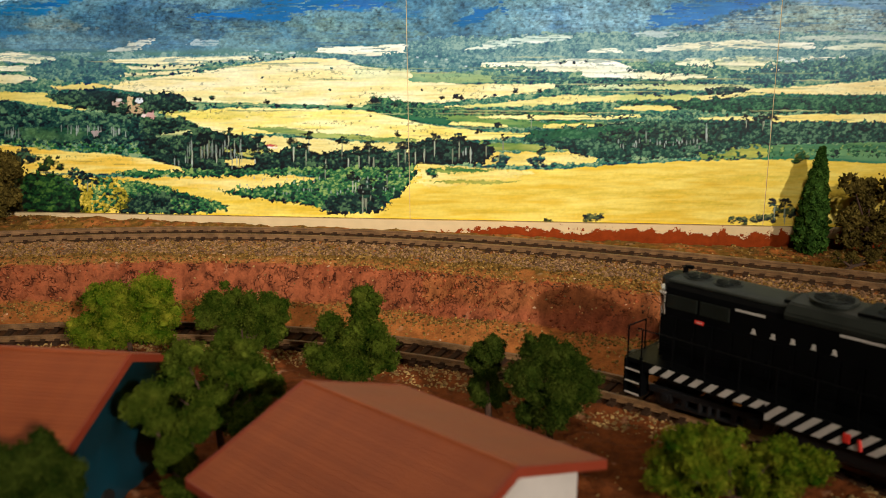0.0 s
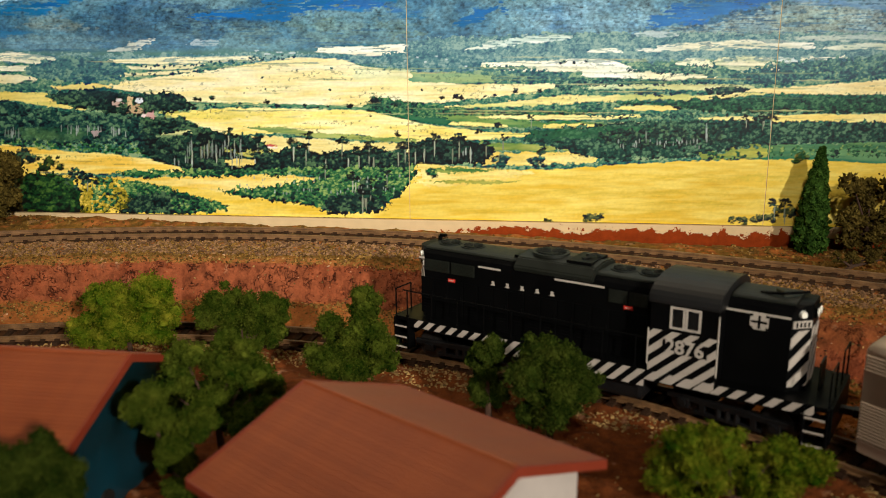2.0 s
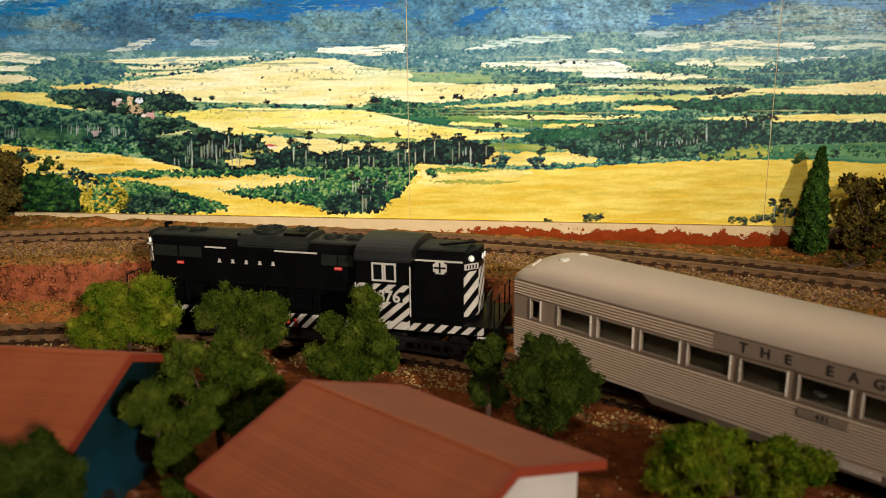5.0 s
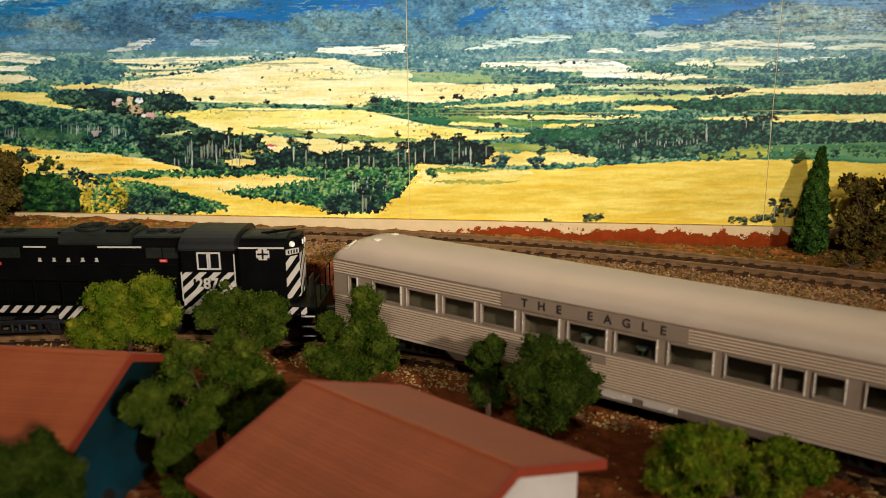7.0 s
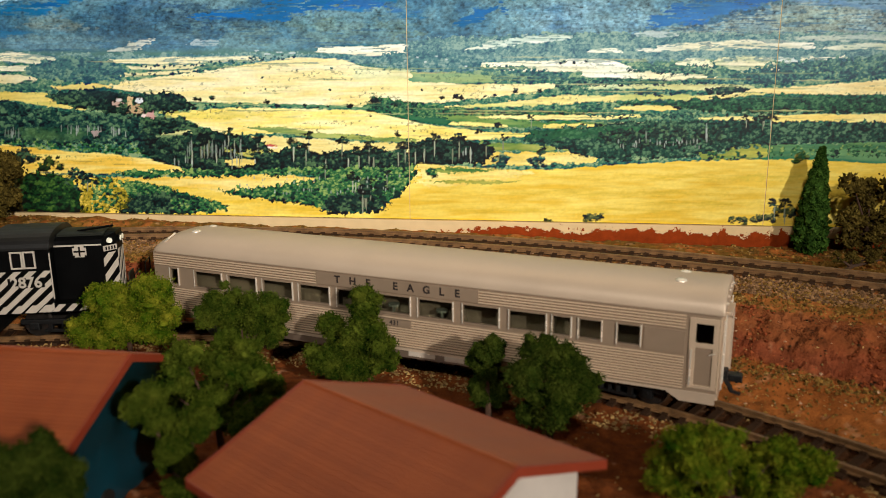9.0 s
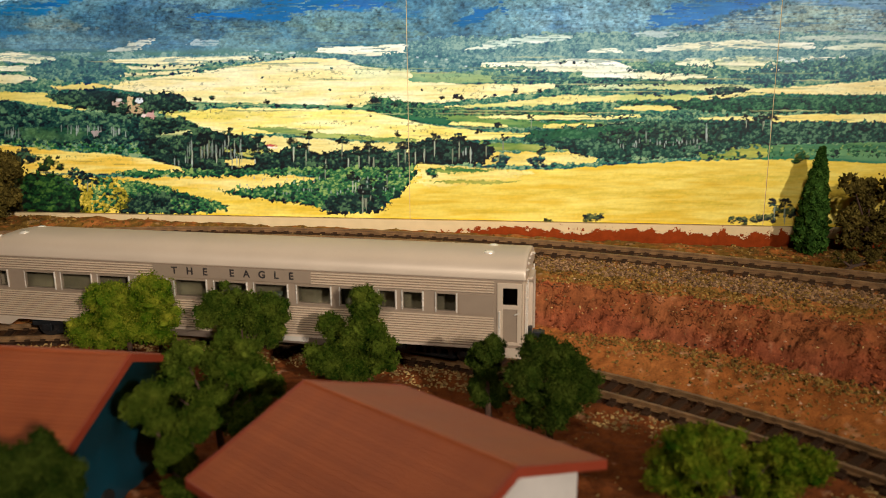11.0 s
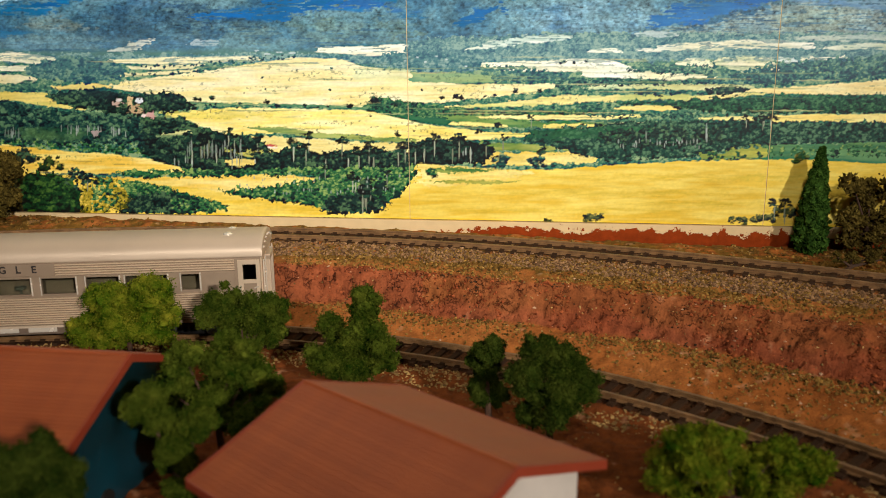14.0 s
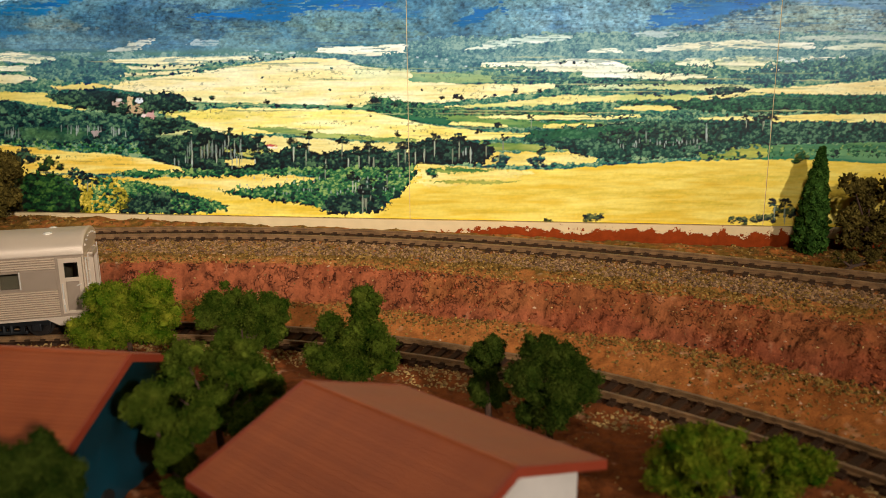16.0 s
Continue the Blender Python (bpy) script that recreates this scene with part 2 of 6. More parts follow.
M_CHIP = surface("pale_chip", srgb(190, 150, 116), 0.9, vary=0.4, scale=300, island=0.8, spec=0.2)
M_CLOD = surface("clay_clod", srgb(104, 46, 24), 0.95, vary=0.5, scale=300, tint=srgb(156, 82, 46), island=0.8, spec=0.1)
LEAF = {
    "light": surface("leaf_yellow_green", srgb(18, 78, 6), 0.9, vary=0.65, scale=140, tint=srgb(116, 108, 30), island=0.25, spec=0.0),
    "mid": surface("leaf_green", srgb(8, 46, 7), 0.9, vary=0.65, scale=140, tint=srgb(80, 84, 26), island=0.25, spec=0.0),
    "dark": surface("leaf_dark_green", srgb(6, 36, 7), 0.9, vary=0.65, scale=140, tint=srgb(66, 72, 24), island=0.25, spec=0.0),
    "cypress": surface("leaf_cypress", srgb(18, 44, 16), 0.85, vary=0.5, scale=140, tint=srgb(66, 92, 34), island=0.45, spec=0.0),
    "brown": surface("leaf_brown_olive", srgb(46, 38, 16), 0.9, vary=0.5, scale=140, tint=srgb(100, 84, 38), island=0.45, spec=0.0),
}


def glass(name, tint, rough=0.03):
    mt = bpy.data.materials.new(name)
    mt.use_nodes = True
    bs = mt.node_tree.nodes["Principled BSDF"]
    bs.inputs["Base Color"].default_value = (*tint, 1)
    bs.inputs["Transmission Weight"].default_value = 1.0
    bs.inputs["Roughness"].default_value = rough
    bs.inputs["IOR"].default_value = 1.1
    return mt


M_GLASS = glass("window_glass", (0.55, 0.55, 0.5))


# ---------------------------------------------------------------- noise in arrays
def lattice(seed, x, y, cell):
    """Smooth value noise, 0 to 1, of that cell size."""
    rs = np.random.RandomState(seed)
    tab = rs.rand(256, 256)
    u, v = np.asarray(x) / cell + 1000.0, np.asarray(y) / cell + 1000.0
    iu, iv = np.floor(u).astype(int), np.floor(v).astype(int)
    fu, fv = u - iu, v - iv
    fu, fv = fu * fu * (3 - 2 * fu), fv * fv * (3 - 2 * fv)
    g = lambda i, j: tab[(iu + i) % 256, (iv + j) % 256]
    return (g(0, 0) * (1 - fu) + g(1, 0) * fu) * (1 - fv) + (g(0, 1) * (1 - fu) + g(1, 1) * fu) * fv


def fbm(seed, x, y, cell, octaves=4):
    out, amp, tot = 0.0, 1.0, 0.0
    for k in range(octaves):
        out = out + amp * lattice(seed + k, x, y, cell / 2 ** k)
        tot += amp
        amp *= 0.55
    return out / tot


def smooth(a, b, x):
    t = np.clip((x - a) / (b - a), 0, 1)
    return t * t * (3 - 2 * t)


# ---------------------------------------------------------------- the ground
_k = slice(None, None, 8)
TX, TY, TH = LOW_X[_k], LOW_Y[_k], _head[_k]


def low_dist(x, y):
    """Signed distance from the lower track's centre line, positive towards the bank."""
    x, y = np.asarray(x, float).ravel(), np.asarray(y, float).ravel()
    out = np.empty(len(x))
    for i in range(0, len(x), 20000):
        dx, dy = x[i:i + 20000, None] - TX, y[i:i + 20000, None] - TY
        k = np.argmin(dx * dx + dy * dy, axis=1)
        j = np.arange(len(k))
        out[i:i + 20000] = np.cos(TH[k]) * dy[j, k] - np.sin(TH[k]) * dx[j, k]
    return out


def up_dist(x, y):
    e = 0.002
    sl = (up_y(x + e) - up_y(x - e)) / (2 * e)
    return (y - up_y(x)) / np.sqrt(1 + sl ** 2)


def ground(x, y):
    """Height of the ground and its zones: the fractions of bank face, shoulder and upper level."""
    x, y = np.asarray(x, float).ravel(), np.asarray(y, float).ravel()
    d, u = low_dist(x, y), up_dist(x, y)
    wob = (fbm(11, x, y, 0.03) - 0.5)
    foot = np.interp(x, (-0.2, 0.0, 0.10, 0.17), (0.029, 0.029, 0.041, 0.049)) + 0.008 * wob
    top = np.interp(x, (-0.2, 0.03, 0.08, 0.145, 0.175), (0.038, 0.042, 0.052, 0.064, 0.072)) + 0.004 * (fbm(12, x, y, 0.012) - 0.5)
    z = np.where(d < -0.012, BASE_LOW - 0.0015 * smooth(0.012, 0.03, -d), BASE_LOW)
    z = z + 0.0075 * smooth(0.012, foot, d)
    face = np.clip((d - foot) / np.maximum(top - foot, 0.004), 0, 1)
    z = z + 0.0180 * (0.25 * face + 0.75 * smooth(0.1, 0.95, face))
    rest = np.clip((d - top) / np.maximum((d - top) + np.maximum(0, -0.011 - u), 1e-5), 0, 1)
    rest = np.where(d < top, 0, rest)
    z = z + (BASE_UP - 0.0210) * rest
    back = np.interp(x, (-0.2, 0.0, 0.10, 0.17), (0.0305, 0.0265, 0.0228, 0.0215))
    z = np.where(u > 0.011, BASE_UP + (back - BASE_UP) * smooth(0.011, 0.026, u), z)
    rough = (fbm(21, x, y, 0.012) - 0.5) * 0.0026 + (fbm(25, x, y, 0.005, 3) - 0.5) * 0.0020
    near = np.minimum(np.abs(d), np.abs(u))
    on_face = smooth(0.05, 0.3, face) * (1 - smooth(0.6, 1.0, face + rest * 2))
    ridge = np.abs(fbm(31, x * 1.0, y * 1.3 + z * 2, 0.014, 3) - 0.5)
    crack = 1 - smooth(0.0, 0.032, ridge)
    ledge = (lattice(34, x, y, 0.0075) - 0.5) * 0.0042 + np.abs(fbm(36, x, y, 0.006, 3) - 0.5) * 0.006
    z = z + rough * smooth(0.008, 0.018, near) + (ledge - 0.0034 * crack) * on_face * smooth(0.012, 0.02, near)
    return z, d, u, face, rest, crack * on_face


def build_ground():
    gx = np.concatenate([np.linspace(-0.62, -0.32, 60)[:-1], np.linspace(-0.32, 0.29, 600), np.linspace(0.29, 0.55, 52)[1:]])
    nx, ny = len(gx), 430
    v = np.linspace(0, 1, ny)
    v = np.where(v < 0.12, v / 0.12 * 0.5, 0.5 + (v - 0.12) / 0.88 * 0.5)   # finer towards the wall
    X = np.repeat(gx[:, None], ny, 1)
    back = WALL_A + WALL_B * gx - 0.0005
    Y = -0.12 + (back[:, None] + 0.12) * v[None, :]
    x, y = X.ravel(), Y.ravel()
    z, d, u, face, rest, crack = ground(x, y)
    i = (np.arange(nx - 1)[:, None] * ny + np.arange(ny - 1)[None, :]).ravel()
    faces = np.stack([i, i + ny, i + ny + 1, i + 1], 1)
    me = bpy.data.meshes.new("ground")
    me.from_pydata(np.stack([x, y, z], 1).tolist(), [], faces.tolist())
    me.polygons.foreach_set("use_smooth", np.ones(len(me.polygons), bool))
    # what the soil is made of, zone by zone
    lin = lambda *c: np.array(srgb(*c))
    n1, n2 = fbm(41, x, y, 0.02)[:, None], fbm(45, x, y, 0.005, 3)[:, None]
    dirt = lin(144, 80, 34) * (1 - n1) + lin(164, 100, 50) * n1
    redclay = lin(122, 56, 33) * (1 - n1) + lin(158, 88, 56) * n1
    bare = lin(124, 64, 28) * (1 - n1) + lin(100, 52, 22) * n1
    grass = lin(96, 70, 26) * (1 - n1) + lin(126, 88, 36) * n1
    col = np.where((d < 0)[:, None], bare, dirt)
    fmask = smooth(0.02, 0.2, face) * (1 - smooth(0.85, 1.05, face + rest))
    low = 1 - smooth(0.30, 0.55, face + 0.35 * (n1[:, 0] - 0.5))      # the smooth red foot under a browner, cracked face
    redness = (fmask * np.where(x < -0.01, 0.9, 0.25 + 0.65 * low))[:, None]
    brown = lin(116, 63, 31) * (1 - n1) + lin(148, 88, 49) * n1
    fm = (fmask * np.interp(x, (-0.03, 0.03), (0.2, 0.9)))[:, None]
    col = col * (1 - fm) + brown * fm
    col = col * (1 - redness) + redclay * redness
    gm = (smooth(0.02, 0.25, rest) * smooth(0.3, 0.55, n2[:, 0]))[:, None]
    col = col * (1 - gm) + grass * gm
    sand = (smooth(0.9, 1.0, face) * (1 - smooth(0.12, 0.3, rest)) * np.interp(x, (-0.06, 0.0), (0.8, 0.0)))[:, None]
    col = col * (1 - sand) + lin(168, 106, 56) * sand
    # shade of the sunken cracks, painted into the soil colour
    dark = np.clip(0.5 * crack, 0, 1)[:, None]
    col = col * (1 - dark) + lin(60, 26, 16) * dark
    bed = (1 - smooth(0.0105, 0.0135, np.minimum(np.abs(d), np.abs(u))))[:, None]      # dark stained bed under the rails
    col = col * (1 - 0.85 * bed) + lin(52, 34, 21) * 0.85 * bed
    pale = smooth(0.70, 0.8, n2)
    col = col * (1 - 0.35 * pale) + lin(196, 150, 112) * 0.35 * pale
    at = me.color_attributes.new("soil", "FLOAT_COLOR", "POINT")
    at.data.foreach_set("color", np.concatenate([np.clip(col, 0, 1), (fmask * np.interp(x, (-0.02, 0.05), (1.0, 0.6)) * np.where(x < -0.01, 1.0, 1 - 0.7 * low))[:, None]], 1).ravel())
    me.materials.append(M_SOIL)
    return tagged(new("ground", me), "red-brown modelled earth of a railway layout with a clay bank", "ground", kind="structure")


build_ground()


def scatter(name, n, seed, box, keep, size, material, label, flat=0.7, sink=0.3, kind="stuff"):
    """Loose grains over the ground inside box where keep(d, u, face, rest, x, y) gives a chance above a random number."""
    rs = np.random.RandomState(seed)
    x = rs.uniform(box[0], box[1], n)
    y = rs.uniform(box[2], box[3], n)
    z, d, u, face, rest, _ = ground(x, y)
    ok = (rs.rand(n) < keep(d, u, face, rest, x, y)) & (y < WALL_A + WALL_B * x - 0.002)
    x, y, z = x[ok], y[ok], z[ok]
    m = len(x)
    octa = np.array([(1, 0, 0), (0, 1, 0), (-1, 0, 0), (0, -1, 0), (0.15, 0.1, 1), (-0.1, 0.1, -1)], float)
    tri = np.array([(0, 1, 4), (1, 2, 4), (2, 3, 4), (3, 0, 4), (1, 0, 5), (2, 1, 5), (3, 2, 5), (0, 3, 5)])
    r = size[0] + (size[1] - size[0]) * rs.rand(m) ** 2
    v = octa[None] * (1 + 0.35 * rs.uniform(-1, 1, (m, 6, 3))) * r[:, None, None]
    v[:, :, 2] *= flat
    a = rs.uniform(0, 6.28, m)
    c, s = np.cos(a)[:, None], np.sin(a)[:, None]
    tl = rs.uniform(-0.7, 0.7, m)[:, None]
    vx, vy, vz = v[..., 0], v[..., 1], v[..., 2]
    vy, vz = vy * np.cos(tl) - vz * np.sin(tl), vy * np.sin(tl) + vz * np.cos(tl)
    v = np.stack([vx * c - vy * s + x[:, None], vx * s + vy * c + y[:, None], vz + z[:, None] + (r * flat * (1 - 2 * sink))[:, None] * 0.5], -1)
    f = tri[None] + (np.arange(m) * 6)[:, None, None]
    return tagged(soup(name, v.reshape(-1, 3), f.reshape(-1, 3), material), label, "gravel", kind=kind)


BOX_UP = (-0.34, 0.30, 0.24, 0.47)
scatter("ballast", 170000, 5, BOX_UP, lambda d, u, f, r, x, y: np.where((u > -0.025 - 0.006 * fbm(64, x, y, 0.02, 2)) & (u < 0.017) & (np.abs(u) > 0.0125), 1.0, 0.0), (0.0005, 0.00115), M_STONE,
        "grey-brown crushed stone ballast under the upper track")
scatter("ballast", 90000, 15, BOX_UP, lambda d, u, f, r, x, y: np.where(np.abs(u) <= 0.0135, 0.6, 0.0), (0.0003, 0.0006), M_FINES,
        "fine dark crushed stone between the upper track's ties")
scatter("turf", 120000, 6, BOX_UP, lambda d, u, f, r, x, y: np.where((f >= 0.93) & (u < -0.014), 0.95 * smooth(0.22, 0.42, fbm(61, x, y, 0.014, 3)), 0.0), (0.0003, 0.0010), M_TURF,
        "olive and straw scatter grass on the bank's shoulder", flat=0.9)
scatter("turf", 140000, 7, (-0.30, 0.26, 0.16, 0.42), lambda d, u, f, r, x, y: np.where((d > 0.011) & (f < 0.12), smooth(0.26, 0.44, fbm(62, x, y, 0.018, 3)) * (0.14 + 0.86 * smooth(0.010, 0.0, np.abs(d - np.interp(x, (-0.2, 0.0, 0.10, 0.17), (0.026, 0.027, 0.037, 0.044))))), 0.0), (0.0003, 0.0010), M_TURF,
        "olive and straw scatter grass at the foot of the bank", flat=0.9)
scatter("gravel", 110000, 8, (-0.34, 0.30, 0.10, 0.40), lambda d, u, f, r, x, y: np.where((d > -0.027) & (d < 0.015) & (np.abs(d) > 0.0115), 0.9, 0.0) * smooth(0.2, 0.42, fbm(63, x, y, 0.02, 3)), (0.0004, 0.0011), M_GRIT,
        "tan and brown grit ballast beside the lower track")
scatter("gravel", 90000, 18, (-0.34, 0.30, 0.10, 0.40), lambda d, u, f, r, x, y: np.where(np.abs(d) <= 0.0125, 0.5, 0.0), (0.0003, 0.0006), M_FINES,
        "fine dark brown stone between the lower track's ties")
scatter("rubble", 90000, 9, (-0.34, 0.30, 0.10, 0.44), lambda d, u, f, r, x, y: np.where((d > 0.012) & (u < -0.012), 0.16, 0.06), (0.0002, 0.0008), M_GRIT,
        "scattered pale grit and small stones on the earth")
scatter("clods", 110000, 13, (-0.32, 0.27, 0.24, 0.44), lambda d, u, f, r, x, y: np.where((f > 0.03) & (f < 0.99), smooth(0.40, 0.58, fbm(65, x, y, 0.010, 3)) * 0.8, 0.0), (0.0003, 0.0011), M_CLOD,
        "crumbled red clay clods on the bank's face", flat=0.8)
# dark grains along the crack lines, added to make the hollows look deeper
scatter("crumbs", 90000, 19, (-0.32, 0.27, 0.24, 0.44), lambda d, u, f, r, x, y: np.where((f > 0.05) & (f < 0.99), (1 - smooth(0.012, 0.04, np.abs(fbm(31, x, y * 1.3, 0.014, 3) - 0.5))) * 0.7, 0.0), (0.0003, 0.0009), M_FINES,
        "dark crumbs added to deepen the shaded cracks of the clay bank", flat=0.7)
scatter("chips", 9000, 17, (-0.32, 0.27, 0.14, 0.44), lambda d, u, f, r, x, y: np.where((d > 0.010) & (u < -0.010), 0.16, 0.0), (0.0004, 0.0011), M_CHIP,
        "small pale chips of stone lying on the earth", flat=0.45)
scatter("turf", 30000, 10, (-0.34, 0.32, 0.30, 0.50), lambda d, u, f, r, x, y: np.where(u > 0.012, np.interp(x, (-0.05, 0.02, 0.14, 0.17), (0.5, 0.12, 0.1, 0.55)), 0.0), (0.0004, 0.0012), M_TURF,
        "dry scatter grass between the upper track and the wall", flat=0.9)


# ---------------------------------------------------------------- tracks
def rail_profile(bm, at, s0, s1, step, side, z):
    """One rail: foot, web and head swept along the track."""
    prof = ((-1.15, -2.5), (1.15, -2.5), (1.15, -2.1), (0.4, -1.8), (0.4, -0.95), (0.75, -0.75), (0.75, -0.1), (0.55, 0.0), (-0.55, 0.0), (-0.75, -0.1), (-0.75, -0.75), (-0.4, -0.95), (-0.4, -1.8), (-1.15, -2.1))
    n = int((s1 - s0) / step)
    rings = []
    for i in range(n + 1):
        x, y, h = at(s0 + (s1 - s0) * i / n)
        rings.append([bm.verts.new((x - math.sin(h) * (side + a * MM), y + math.cos(h) * (side + a * MM), z + b * MM)) for a, b in prof])
    for p, q in zip(rings, rings[1:]):
        for j in range(len(prof)):
            k = (j + 1) % len(prof)
            bm.faces.new((p[j], p[k], q[k], q[j]))
    return bm


def tie_mesh():
    bm = bmesh.new()
    block(bm, -1.25, 1.25, -13.2, 13.2, -4.3, -2.5)
    for s in (-1, 1):
        block(bm, -1.1, 1.1, s * 8.25 - 2.3, s * 8.25 - 1.0, -2.5, -1.7)
        block(bm, -1.1, 1.1, s * 8.25 + 1.0, s * 8.25 + 2.3, -2.5, -1.7)
    me = bpy.data.meshes.new("tie")
    bm.to_mesh(me)
    bm.free()
    me.materials.append(M_TIE)
    return me


TIE = tie_mesh()


def build_track(name, at, s0, s1, z, label):
    tr = thing(name, pose(0, 0, 0), label, "railway track", "model railway tracks", "structure")
    for side in (-1, 1):
        bm = bmesh.new()
        rail_profile(bm, at, s0, s1, 0.005, side * (GAUGE / 2 + 0.0004), z)
        part("rail", bm, M_RAIL, tr)
    s = s0
    rs = random.Random(3)
    while s < s1:
        x, y, h = at(s)
        ob = new("tie", TIE)
        ob.parent = tr
        ob.matrix_basis = pose(x, y, z, 0, 0, math.degrees(h) + rs.uniform(-1.5, 1.5))
        s += 0.0069
    return tr


build_track("upper_track", up_at, 0.20, 1.05, RAIL_UP, "weathered model railway track on dark ties along the bank's top")
build_track("lower_track", low_at, -0.56, 0.48, 0.0, "weathered model railway track on dark ties at the bank's foot")

# ---------------------------------------------------------------- wall, mural and room
WALL_TURN = math.atan(WALL_B)
WALL_POSE = pose(0, WALL_A, 0, 0, 0, math.degrees(WALL_TURN))   # its x runs along the wall, its face looks to -y

bm = bmesh.new()
block(bm, -2200, 2200, 4, 124, -1100, 1500)
w = part("wall_north", bm, M_PLASTER)
w.matrix_basis = WALL_POSE
tagged(w, "cream painted wall behind the layout carrying a mural", "wall", kind="structure")


def base_material():
    """Cream skirting whose lower part is daubed with ragged brick-red paint."""
    mt = surface("daubed_skirting", srgb(206, 178, 134), 0.9, vary=0.1, scale=120, spec=0.05)
    nt = mt.node_tree
    bs = nt.nodes["Principled BSDF"]
    src = bs.inputs["Base Color"].links[0].from_socket
    tc = nt.nodes.new("ShaderNodeTexCoord")
    sep = nt.nodes.new("ShaderNodeSeparateXYZ")
    nt.links.new(tc.outputs["Object"], sep.inputs[0])
    nz = nt.nodes.new("ShaderNodeTexNoise")
    nz.inputs["Scale"].default_value, nz.inputs["Detail"].default_value, nz.inputs["Roughness"].default_value = 130, 9, 0.72
    nt.links.new(tc.outputs["Object"], nz.inputs["Vector"])
    m1 = nt.nodes.new("ShaderNodeMath")
    m1.operation = "MULTIPLY_ADD"
    nt.links.new(nz.outputs["Fac"], m1.inputs[0])
    m1.inputs[1].default_value = 0.026
    reach = nt.nodes.new("ShaderNodeMapRange")                       # the paint thins out along the strip
    nt.links.new(sep.outputs["X"], reach.inputs["Value"])
    reach.inputs["From Min"].default_value, reach.inputs["From Max"].default_value = -0.03, 0.02
    reach.inputs["To Min"].default_value, reach.inputs["To Max"].default_value = 0.006, 0.0158
    nt.links.new(reach.outputs[0], m1.inputs[2])
    m2 = nt.nodes.new("ShaderNodeMath")
    m2.operation = "LESS_THAN"
    nt.links.new(sep.outputs["Z"], m2.inputs[0])
    nt.links.new(m1.outputs[0], m2.inputs[1])
    mx = nt.nodes.new("ShaderNodeMix")
    mx.data_type = "RGBA"
    nt.links.new(m2.outputs[0], mx.inputs[0])
    nt.links.new(src, mx.inputs[6])
    red = nt.nodes.new("ShaderNodeMix")
    red.data_type = "RGBA"
    nt.links.new(nz.outputs["Fac"], red.inputs[0])
    red.inputs[6].default_value, red.inputs[7].default_value = (*srgb(20, 5, 2), 1), (*srgb(172, 70, 26), 1)
    nt.links.new(red.outputs[2], mx.inputs[7])
    nt.links.new(mx.outputs[2], bs.inputs["Base Color"])
    return mt


bm = bmesh.new()
block(bm, -620, 176, 0, 4, 0, 32.6, 0.3)
b = part("baseboard", bm, base_material())
b.matrix_basis = WALL_POSE
tagged(b, "cream skirting strip daubed with ragged brick-red paint", "baseboard", kind="structure")
bm = bmesh.new()
block(bm, 176, 620, 1.5, 4, 0, 32.6, 0.3)
b = part("baseboard", bm, bpy.data.materials["daubed_skirting"])
b.matrix_basis = WALL_POSE
tagged(b, "cream skirting strip daubed with ragged brick-red paint", "baseboard", kind="structure")

# the rest of the room
ROOM = (("wall_south", -2200, 2200, -2700, -2600, -1100, 1500, M_ROOM, "beige painted room wall", "wall"),
        ("wall_east", 2200, 2300, -2700, 1000, -1100, 1500, M_ROOM, "beige painted room wall", "wall"),
        ("wall_west", -2300, -2200, -2700, 1000, -1100, 1500, M_ROOM, "beige painted room wall", "wall"),
        ("floor", -2300, 2300, -2700, 1000, -1200, -1100, M_FLOOR, "brown boarded room floor", "floor"),
        ("ceiling", -2300, 2300, -2700, 1000, 1500, 1560, M_ROOM, "plain pale room ceiling", "ceiling"),
        ("layout_bench", -640, 560, -130, 345, -1100, -14, M_WOOD, "wooden bench top that carries the layout", "bench"))
for nm, x0, x1, y0, y1, z0, z1, mt, lb, ct in ROOM:
    bm = bmesh.new()
    block(bm, x0, x1, y0, y1, z0, z1)
    tagged(part(nm, bm, mt), lb, ct, kind="structure")


# ---------------------------------------------------------------- the mural
# Painted on a fine grid; the print's own units run 1568 across and 392 down over the stretch above the layout.
Cells = collections.namedtuple("Cells", "cx cy rnd d size")
FAR = ((44, 82, 94), (84, 122, 118), (136, 160, 142))
MIDDLE = ((6, 34, 40), (28, 76, 64), (92, 132, 100))
DEEP = ((3, 16, 18), (18, 46, 38), (76, 104, 68))
FRESH = ((10, 46, 34), (46, 98, 54), (138, 160, 84))
CREAM, PALE, STRAW, GOLD = (250, 230, 172), (252, 240, 206), (246, 218, 132), (240, 200, 84)


